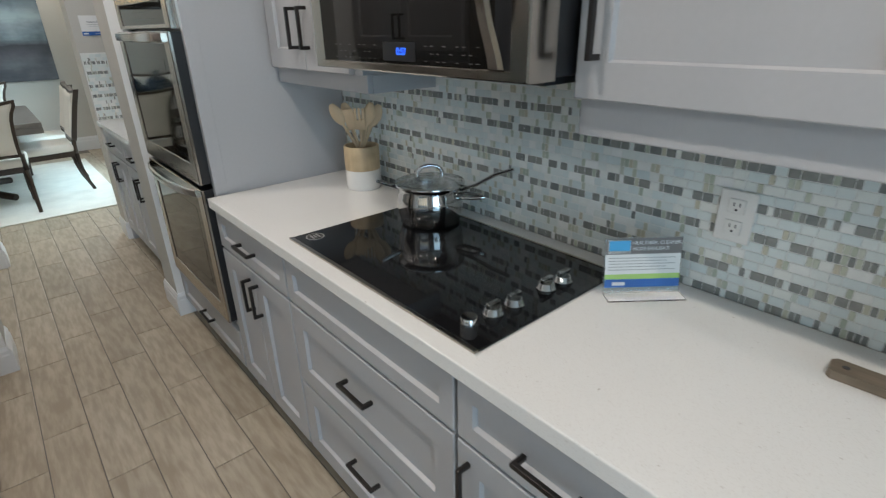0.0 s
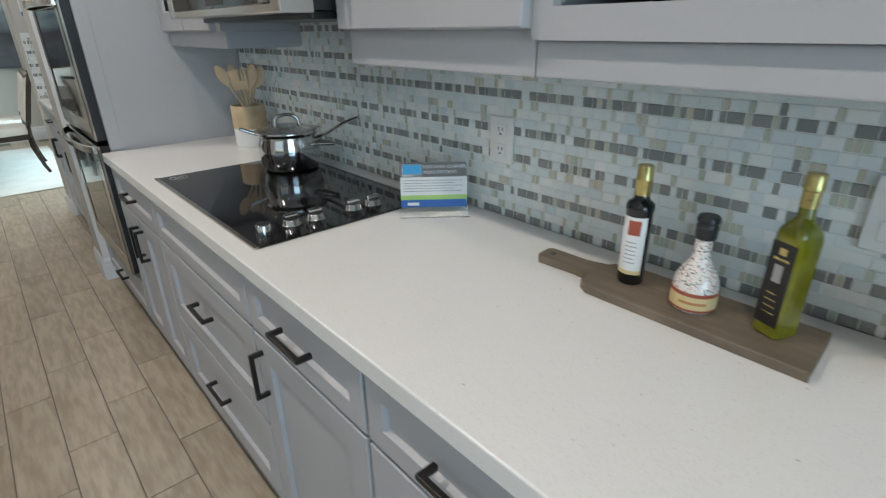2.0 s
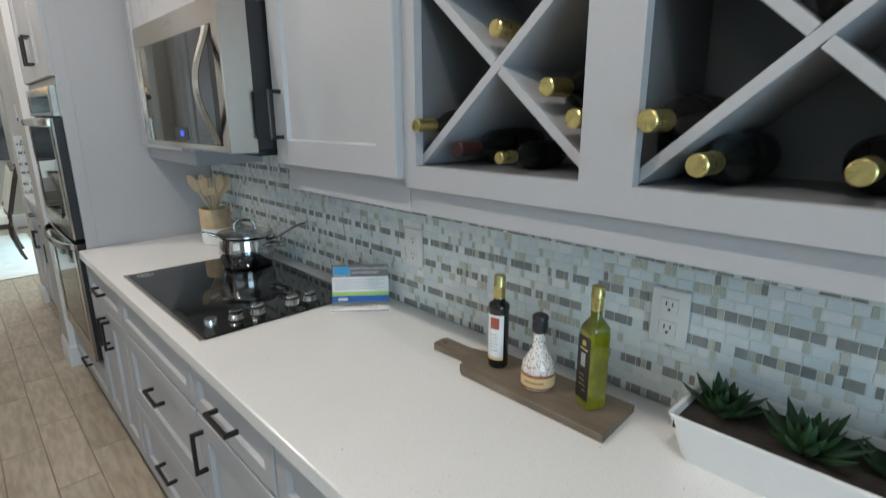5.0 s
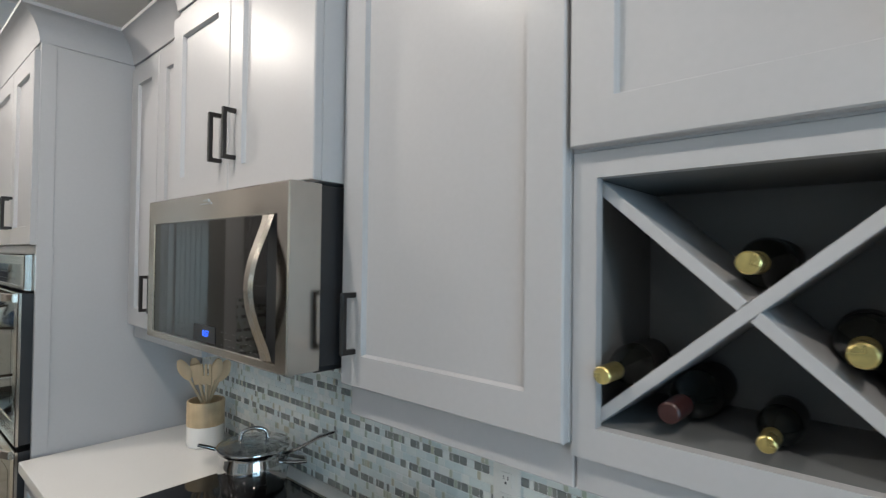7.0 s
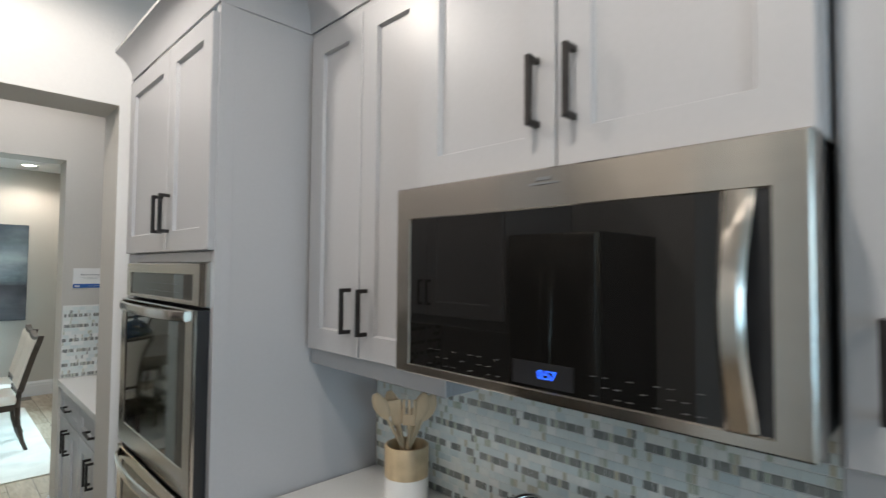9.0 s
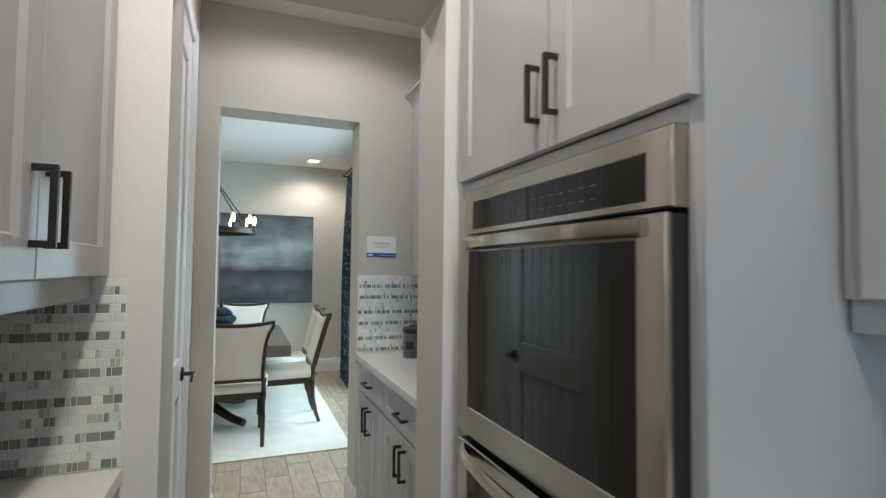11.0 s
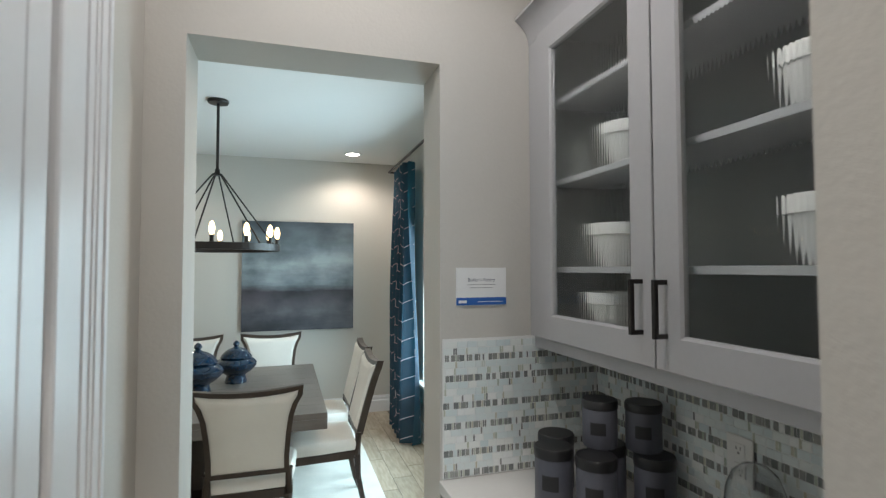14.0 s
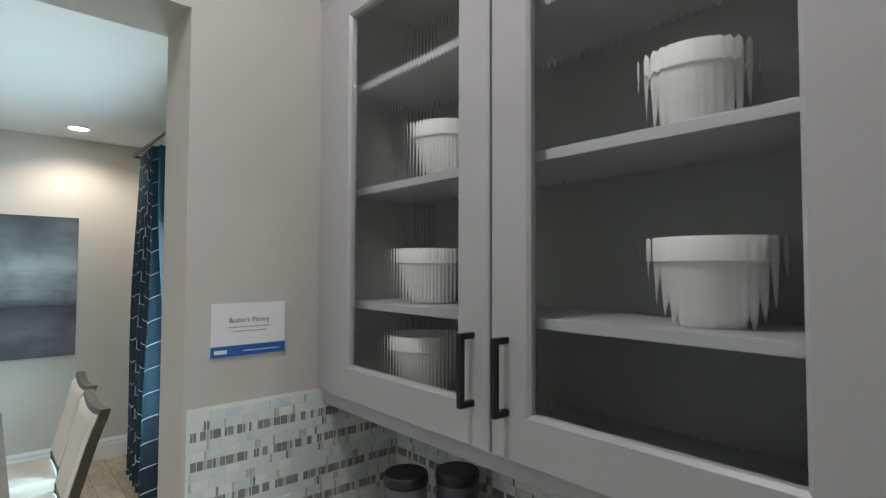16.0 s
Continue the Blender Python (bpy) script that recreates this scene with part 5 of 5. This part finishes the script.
wsign = empty("wall_sign", (1.245, 5.13, 1.476), "white paper sign with a blue band on the pantry wall", "sign")
SM = facing_south(5.131)
sp = part("paper", boxed(1.155, 1.335, 0, 0.004, 1.478, 1.603, m=SM), PAPER, wsign)
part("blue_band", boxed(1.155, 1.335, 0.0042, 0.0048, 1.478, 1.503, m=SM), PRINT_BLUE, sp)
text_mesh("sign_title", "Butler's Pantry", 0.0165, Matrix.Translation((1.245, 5.1265, 1.562)) @ UP, PRINT_INK, sp)
sl = bmesh.new()
for k, w in enumerate((0.05, 0.04)):
    box(sl, 1.245 - w, 1.245 + w, 0.0042, 0.0046, 1.545 - k * 0.010, 1.547 - k * 0.010, 0, SM)
part("small_print", sl, LABEL_GREY, sp)
lg = bmesh.new()
box(lg, 1.163, 1.192, 0.005, 0.0053, 1.485, 1.494, 0, SM)
box(lg, 1.23, 1.32, 0.005, 0.0053, 1.488, 1.490, 0, SM)
part("logo", lg, PAPER, sp)


# ---- dining room ----
rug = tagged(part("rug", boxed(-1.9, 1.30, 6.16, 8.62, 0.0015, 0.012, bevel=0.004), RUG), "cream low-pile area rug under the dining table", "rug")
table = empty("dining_table", (0.08, 7.4, 0.012), "square weathered grey oak dining table", "table")
TX0, TX1, TYa, TYb = -0.74, 0.86, 6.60, 8.20
for k in range(8):
    a, b = TYa + (TYb - TYa) * k / 8, TYa + (TYb - TYa) * (k + 1) / 8
    part("plank", boxed(TX0, TX1, a + 0.0005, b - 0.0005, 0.725, 0.760, bevel=0.0015), WOOD_TABLE, table)
ap = bmesh.new()
for a in ((TX0, TX1, TYa, TYa + 0.03), (TX0, TX1, TYb - 0.03, TYb), (TX0, TX0 + 0.03, TYa + 0.03, TYb - 0.03), (TX1 - 0.03, TX1, TYa + 0.03, TYb - 0.03)):
    box(ap, *a, 0.665, 0.7245, 0.002)
part("apron", ap, WOOD_TABLE, table)
part("pedestal", lathe([(0, 0.05), (0.17, 0.05), (0.17, 0.10), (0.13, 0.14), (0.11, 0.35), (0.14, 0.58), (0.30, 0.64), (0.32, 0.665), (0, 0.665)], 0.08, 7.4, 0.0, 28), WOOD_DARK, table, smooth=True)
for k in range(4):
    a = math.pi / 4 + k * math.pi / 2
    pts = [(0.08 + math.cos(a) * r, 7.4 + math.sin(a) * r, z) for r, z in ((0.12, 0.20), (0.28, 0.13), (0.45, 0.07), (0.60, 0.045))]
    part("foot", tube(pts, [0.05, 0.042, 0.036, 0.032], 10), WOOD_DARK, table, "", True)


def outline(inset):
    """Half outline of a chair back: flared top, narrower waist."""
    half = [(0.205, 0.50), (0.205, 0.60), (0.212, 0.72), (0.224, 0.82), (0.243, 0.885), (0.268, 0.93), (0.272, 0.985)]
    top = [(0.18, 0.972), (0.09, 0.963), (0.0, 0.96)]
    pts = [(x - inset, z) for x, z in half] + top
    pts = [(x, z - (inset if z > 0.95 else 0) + (inset if z < 0.51 else 0)) for x, z in pts]
    return pts + [(-x, z) for x, z in reversed(pts[:-1])]


def lean(z):
    return -0.225 - 0.13 * ((z - 0.48) / 0.5) if z > 0.48 else -0.225


def dining_chair():
    c = empty("dining_chair", (0, 0, 0), "cream upholstered dining chair with dark wood frame", "chair", "chairs round the table")
    for nm, i0, i1, y0, y1, mt in (("back_frame", 0.0, 0.026, -0.022, 0.022, WOOD_DARK),):
        o, n = outline(i0), outline(i1)
        rings = [[(x, lean(z) + d, z) for x, z in pl] for pl, d in ((o, y0), (o, y1), (n, y1), (n, y0), (o, y0))]
        bm = loft(bmesh.new(), rings, True)
        bmesh.ops.remove_doubles(bm, verts=bm.verts, dist=1e-5)
        part(nm, bm, mt, c, "dark walnut frame")
    n1, n2 = outline(0.0255), outline(0.045)
    rings = [[(x, lean(z) + d, z) for x, z in pl] for pl, d in ((n2, -0.026), (n1, -0.016), (n1, 0.02), (n2, 0.038))]
    part("backrest", loft(bmesh.new(), rings, True, True, True), LINEN, c, "cream linen backrest", True)
    sb = bmesh.new()
    sr = []
    for s, z in ((0.94, 0.405), (0.99, 0.412), (1.0, 0.44), (0.985, 0.465), (0.93, 0.480), (0.6, 0.488)):
        sr.append([(x * s, 0.02 + y * s, z) for x, y in ((-0.215, -0.235), (0.0, -0.24), (0.215, -0.235), (0.245, 0.0), (0.255, 0.18), (0.23, 0.235), (0.12, 0.255), (0, 0.26), (-0.12, 0.255), (-0.23, 0.235), (-0.255, 0.18), (-0.245, 0.0))])
    loft(sb, sr, True, True, True)
    part("seat", sb, LINEN, c, "cream linen seat cushion", True)
    fb = bmesh.new()
    fr = []
    for s, z in ((0.985, 0.355), (0.985, 0.405), (0.80, 0.405), (0.80, 0.355), (0.985, 0.355)):
        fr.append([(x * s, 0.02 + y * s, z) for x, y in ((-0.215, -0.235), (0.215, -0.235), (0.25, 0.18), (0.22, 0.24), (-0.22, 0.24), (-0.25, 0.18))])
    loft(fb, fr, True)
    bmesh.ops.remove_doubles(fb, verts=fb.verts, dist=1e-5)
    part("seat_frame", fb, WOOD_DARK, c)
    for e in (-1, 1):
        part("leg", tube([(e * 0.205, -0.225, 0.52), (e * 0.203, -0.215, 0.38), (e * 0.2, -0.225, 0.22), (e * 0.2, -0.255, 0.08), (e * 0.2, -0.285, 0.0)], [0.021, 0.023, 0.020, 0.017, 0.015], 8), WOOD_DARK, c, "", True)
        part("leg", tube([(e * 0.215, 0.215, 0.36), (e * 0.212, 0.218, 0.18), (e * 0.205, 0.225, 0.0)], [0.024, 0.020, 0.014], 8), WOOD_DARK, c, "", True)
    return c


ch = dining_chair()
ZR = 0.0125
ch.matrix_basis = pose(0.44, 6.665, ZR)
for x, y, r in ((-0.25, 6.665, 0), (0.86, 7.115, 90), (0.89, 7.74, 90), (0.50, 8.27, 180), (-0.19, 8.27, 180)):
    copy_thing(ch, pose(x, y, ZR, 0, 0, r))


def ginger_jar(x, y, z, s):
    j = empty("ginger_jar", (x, y, z), "glossy navy lidded ginger jar on the dining table", "jar", "navy jars on the table")
    part("jar_body", lathe([(0, 0), (0.075 * s, 0), (0.078 * s, 0.006 * s), (0.066 * s, 0.05 * s), (0.070 * s, 0.06 * s), (0.11 * s, 0.085 * s), (0.142 * s, 0.12 * s), (0.146 * s, 0.145 * s), (0.125 * s, 0.17 * s), (0.10 * s, 0.182 * s), (0, 0.182 * s)], x, y, z, 36), NAVY, j, smooth=True)
    part("lid", lathe([(0, 0.183 * s), (0.108 * s, 0.183 * s), (0.112 * s, 0.19 * s), (0.100 * s, 0.205 * s), (0.098 * s, 0.21 * s), (0.080 * s, 0.228 * s), (0.076 * s, 0.233 * s), (0.050 * s, 0.248 * s), (0.024 * s, 0.256 * s), (0.014 * s, 0.266 * s), (0.024 * s, 0.280 * s), (0.020 * s, 0.292 * s), (0.008 * s, 0.305 * s), (0, 0.308 * s)], x, y, z, 36), NAVY, j, "domed navy lid", True)


ginger_jar(0.062, 7.30, 0.7602, 1.12)
ginger_jar(0.275, 7.62, 0.7602, 1.0)

# ring chandelier
CX, CY, CZ = 0.154, 7.39, ZD
chd = empty("chandelier", (CX, CY, ZD), "dark bronze ring chandelier with lit candle bulbs", "chandelier")
part("canopy", lathe([(0, 0), (0.07, 0), (0.072, -0.012), (0.066, -0.022), (0, -0.024)], CX, CY, CZ - 0.0005, 28), BLACK_METAL, chd, smooth=True)
part("stem", tube([(CX, CY, CZ - 0.02), (CX, CY, 2.28)], 0.010, 10), BLACK_METAL, chd)
part("hub", lathe([(0, 0.03), (0.016, 0.03), (0.018, 0.0), (0.034, -0.003), (0.034, -0.014), (0.0, -0.016)], CX, CY, 2.27, 18), BLACK_METAL, chd, smooth=True)
RC, ZRING = 0.405, 1.725
part("ring", lathe([(RC - 0.022, 0), (RC + 0.022, 0), (RC + 0.022, 0.045), (RC - 0.022, 0.045), (RC - 0.022, 0)], CX, CY, ZRING, 64, cap=False), BLACK_METAL, chd)
for k in range(6):
    a = 2 * math.pi * (k + 0.3) / 6
    part("stay_rod", tube([(CX + 0.03 * math.cos(a), CY + 0.03 * math.sin(a), 2.262), (CX + RC * math.cos(a), CY + RC * math.sin(a), ZRING + 0.045)], 0.0055, 8), BLACK_METAL, chd)
for k in range(12):
    a = 2 * math.pi * (k + 0.1) / 12
    x, y = CX + RC * math.cos(a), CY + RC * math.sin(a)
    cd = part("candle_socket", lathe([(0, -0.02), (0.02, -0.02), (0.02, -0.01), (0.013, -0.005), (0.013, 0.035), (0, 0.035)], x, y, ZRING + 0.055, 12), BLACK_METAL, chd, smooth=True)
    part("bulb", lathe([(0, 0.0), (0.012, 0.002), (0.017, 0.022), (0.020, 0.042), (0.016, 0.066), (0.007, 0.084), (0, 0.088)], x, y, ZRING + 0.09, 14), BULB, cd, "glowing candle bulb", True)

pic = empty("painting", (0.764, WD, 0.944), "large abstract misty blue-grey landscape canvas on the wall", "painting")
part("canvas", boxed(0.185, 1.343, WD - 0.045, WD - 0.003, 0.944, 2.104, bevel=0.003), CANVAS, pic)
tagged(part("ceiling_speaker", lathe([(0, -0.004), (0.10, -0.004), (0.112, -0.001)], 0.172, 8.585, ZD - 0.0005, 36, cap=False), CEILING, None, "", True), "flush round white ceiling speaker", "speaker")


# curtain on its rod
cur = empty("curtain", (1.668, 8.50, 0.02), "navy trellis-patterned curtain hanging beside the window", "curtain")


def drape(y, z):
    """How far the cloth stands from the wall at a place along it."""
    k = (y - 8.00) / 0.78
    amp = 0.082 * (0.55 + 0.45 * (1 - z / 2.6))
    return 1.712 + amp * math.sin(k * 2 * math.pi * 5.5 + 0.35 * math.sin(z * 1.7)) + 0.012 * math.sin(k * 31 + z * 2.3)


NY, NZ = 110, 26
rows = []
for j in range(NZ + 1):
    z = 0.02 + 2.575 * j / NZ
    pinch = 1 - 0.18 * (z / 2.6)
    rows.append([(drape(8.00 + 0.78 * i / NY, z), 8.45 + (8.00 + 0.78 * i / NY - 8.45) * pinch, z) for i in range(NY + 1)])
part("cloth", loft(bmesh.new(), rows, False), CURTAIN, cur, "", True)
th = bmesh.new()
W, H = 0.110, 0.20


def stitch(p, q):
    n = 6
    pts = []
    for k in range(n + 1):
        y, z = p[0] + (q[0] - p[0]) * k / n, p[1] + (q[1] - p[1]) * k / n
        if not (8.01 < y < 8.77 and 0.03 < z < 2.58):
            continue
        pts.append((drape(y, z), 8.45 + (y - 8.45) * (1 - 0.18 * (z / 2.6)), z))
    if len(pts) > 1:
        tube(pts, 0.0036, 4, th)


for i in range(9):
    for j in range(16):
        y, z = 7.99 + i * W, 0.05 + j * H * 0.87 + (H * 0.435 if i % 2 else 0)
        stitch((y, z), (y + W * 0.5, z + 0.055))
        stitch((y + W * 0.5, z + 0.055), (y + W, z + 0.0))
        stitch((y + W * 0.5, z + 0.055), (y + W * 0.5, z + H * 0.6))
tagged(part("embroidery", th, THREAD, cur, "pale trellis stitching"), kind="stuff")
rod = empty("curtain_rod", (1.668, 7.45, 2.62), "dark metal curtain rod over the window", "rod")
part("rod", tube([(1.668, 6.15, 2.625), (1.668, 8.85, 2.625)], 0.012, 12), BLACK_METAL, rod, "", True)
for y in (6.2, 8.80):
    part("bracket", boxed(1.668, 1.849, y - 0.008, y + 0.008, 2.605, 2.622, bevel=0.002), BLACK_METAL, rod)


# ---- small pieces: backsplash tiles and floor planks ----
def unit_tile():
    me = bpy.data.meshes.new("tile")
    e = 0.06
    v = [(-.5, -.5, 0), (.5, -.5, 0), (.5, .5, 0), (-.5, .5, 0), (-.5, -.5, .75), (.5, -.5, .75), (.5, .5, .75), (-.5, .5, .75), (-.5 + e, -.5 + e, 1), (.5 - e, -.5 + e, 1), (.5 - e, .5 - e, 1), (-.5 + e, .5 - e, 1)]
    f = [(0, 1, 5, 4), (1, 2, 6, 5), (2, 3, 7, 6), (3, 0, 4, 7), (4, 5, 9, 8), (5, 6, 10, 9), (6, 7, 11, 10), (7, 4, 8, 11), (8, 9, 10, 11)]
    me.from_pydata(v, [], f)
    return me, v, f


_, TV, TF = unit_tile()
TILE_MESH = []
for mt in (TILE_LIGHT, TILE_DARK, TILE_GLASS):
    me, _, _ = unit_tile()
    me.materials.append(mt)
    TILE_MESH.append(me)


def mosaic(parent, m, u0, u1, v0, v1, near, seed, ticks=0.03, fine=1.0, pitch=0.0221, bands=None):
    """Rows of small mixed tiles on a wall. m takes (along, out, up) to the world; tiles whose middle lies in near are objects."""
    rnd = random.Random(seed)
    joined = [([], []) for _ in range(3)]
    g = 0.0016
    nrows = int((v1 - v0) / pitch)
    made = 0
    for r in range(nrows):
        dark = r % 7 in bands if bands else (nrows - 1 - r) % 7 in (2, 5)
        v = v0 + r * pitch + g / 2
        u, run = u0 + rnd.random() * 0.01, 2
        while u < u1 - 0.004:
            if dark:
                run -= 1
                if run < 0:
                    run, (w, k) = rnd.choice((1, 1, 2, 2, 3)), rnd.choice(((0.0115, 2), (0.0115, 2), (0.0115, 0), (0.023, 0)))
                else:
                    w, k = rnd.choice(((0.0115, 1), (0.0115, 1), (0.023, 1), (0.023, 1), (0.030, 1)))
                w *= fine
            else:
                w, k = rnd.choice(((0.040, 0), (0.035, 0), (0.030, 0), (0.023, 0), (0.0115, 1 if rnd.random() < ticks else 2), (0.0115, 1 if rnd.random() < ticks else 2)))
            w = min(w * fine if k and not dark else w, u1 - u)
            if w > 0.004:
                h, t = pitch - g, 0.0032 + rnd.uniform(-0.0003, 0.0004)
                cu, cv = u + w / 2, v + h / 2
                if near[0] < cu < near[1] and near[2] < cv < near[3] and made < 300:
                    ob = new("tile", TILE_MESH[k])
                    ob.parent = parent
                    ob.matrix_local = Matrix.Translation(-base_of(parent)) @ m @ Matrix(((w - g, 0, 0, cu), (0, 0, t, 0), (0, h, 0, cv), (0, 0, 0, 1)))
                    made += 1
                else:
                    vs, fs = joined[k]
                    n = len(vs)
                    vs.extend((m @ Vector((cu + a * (w - g), c * t, cv + b * h)))[:] for a, b, c in TV)
                    fs.extend(tuple(i + n for i in f) for f in TF)
            u += w
    for (vs, fs), mt, nm in zip(joined, (TILE_LIGHT, TILE_DARK, TILE_GLASS), ("white_tiles", "grey_tiles", "sage_glass_tiles")):
        me = bpy.data.meshes.new(nm)
        o = base_of(parent)
        me.from_pydata([(a - o.x, b - o.y, c - o.z) for a, b, c in vs], [], fs)
        me.materials.append(mt)
        ob = new(nm, me)
        ob.parent = parent
        tagged(ob, kind="stuff")


def backsplash(name, m, u0, u1, v0, v1, near, seed, ticks=0.03, fine=1.0, start=0.002, pitch=0.0221, bands=None):
    bs = tagged(part(name, boxed(u0, u1, 0.0, 0.003, v0, v1, m=m), GROUT), "white, grey and sage mosaic tile backsplash", "backsplash", kind="structure")
    mosaic(bs, m @ Matrix.Translation((0, 0.0012, 0)), u0, u1, v0 + start, v1, near, seed, ticks, fine, pitch, bands)


backsplash("backsplash_kitchen", facing_west(1.6945), -0.95, 2.682, 0.915, 1.405, (0.28, 0.78, 0.93, 1.28), 5, 0.02, 1.0, -0.0035, 0.0214, (0, 3))
backsplash("backsplash_pantry", facing_west(1.6945), 3.853, 5.130, 0.915, 1.372, (4.6, 5.1, 1.15, 1.36), 6, 0.25, 0.62)
backsplash("backsplash_pantry_end", facing_south(5.1325), 1.108, 1.690, 0.915, 1.368, (1.11, 1.45, 1.0, 1.36), 7, 0.25, 0.62)
backsplash("backsplash_opening", facing_south(3.6045), -0.42, 0.204, 0.915, 1.378, (0.0, 0.2, 0.93, 1.37), 8, 0.4)

rnd = random.Random(3)
PW, PL = 0.1556, 0.61
plank_meshes = {}


def plank_mesh(w, l):
    key = (round(w, 3), round(l, 3))
    if key not in plank_meshes:
        me, _, _ = unit_tile()
        me.name = "plank"
        e = 0.0025
        v = [(-w / 2, -l / 2, -0.004), (w / 2, -l / 2, -0.004), (w / 2, l / 2, -0.004), (-w / 2, l / 2, -0.004)]
        v += [(x, y, -0.001) for x, y, _ in v] + [(math.copysign(abs(x) - e, x), math.copysign(abs(y) - e, y), 0.0) for x, y, _ in v]
        me.clear_geometry()
        me.from_pydata(v, [], TF)
        me.materials.append(PLANK)
        plank_meshes[key] = me
    return plank_meshes[key]


far_v, far_f = [], []
count = 0
for i in range(-26, 11):
    x = 0.329 + PW * (i + 0.5)
    if not -3.5 < x < 1.95:
        continue
    off = 0.805 + (i % 3) * PL / 3
    for j in range(-8, 16):
        y = j * PL + off
        if not -3.4 < y < 9.2:
            continue
        near = 0.1 < x < 1.9 and 1.2 < y < 9.2
        if near and count < 300:
            ob = new("plank", plank_mesh(PW - 0.004, PL - 0.004))
            ob.parent = floor
            ob.location = (x, y, 0.0)
            count += 1
        else:
            n = len(far_v)
            w, l, e = PW - 0.004, PL - 0.004, 0.0025
            q = [(-w / 2, -l / 2), (w / 2, -l / 2), (w / 2, l / 2), (-w / 2, l / 2)]
            far_v += [(x + a, y + b, -0.004) for a, b in q] + [(x + a, y + b, -0.001) for a, b in q] + [(x + math.copysign(abs(a) - e, a), y + math.copysign(abs(b) - e, b), 0.0) for a, b in q]
            far_f += [tuple(k + n for k in f) for f in TF]
me = bpy.data.meshes.new("far_planks")
me.from_pydata(far_v, [], far_f)
me.materials.append(PLANK)
fp = new("far_planks", me)
fp.parent = floor
tagged(fp, kind="stuff")
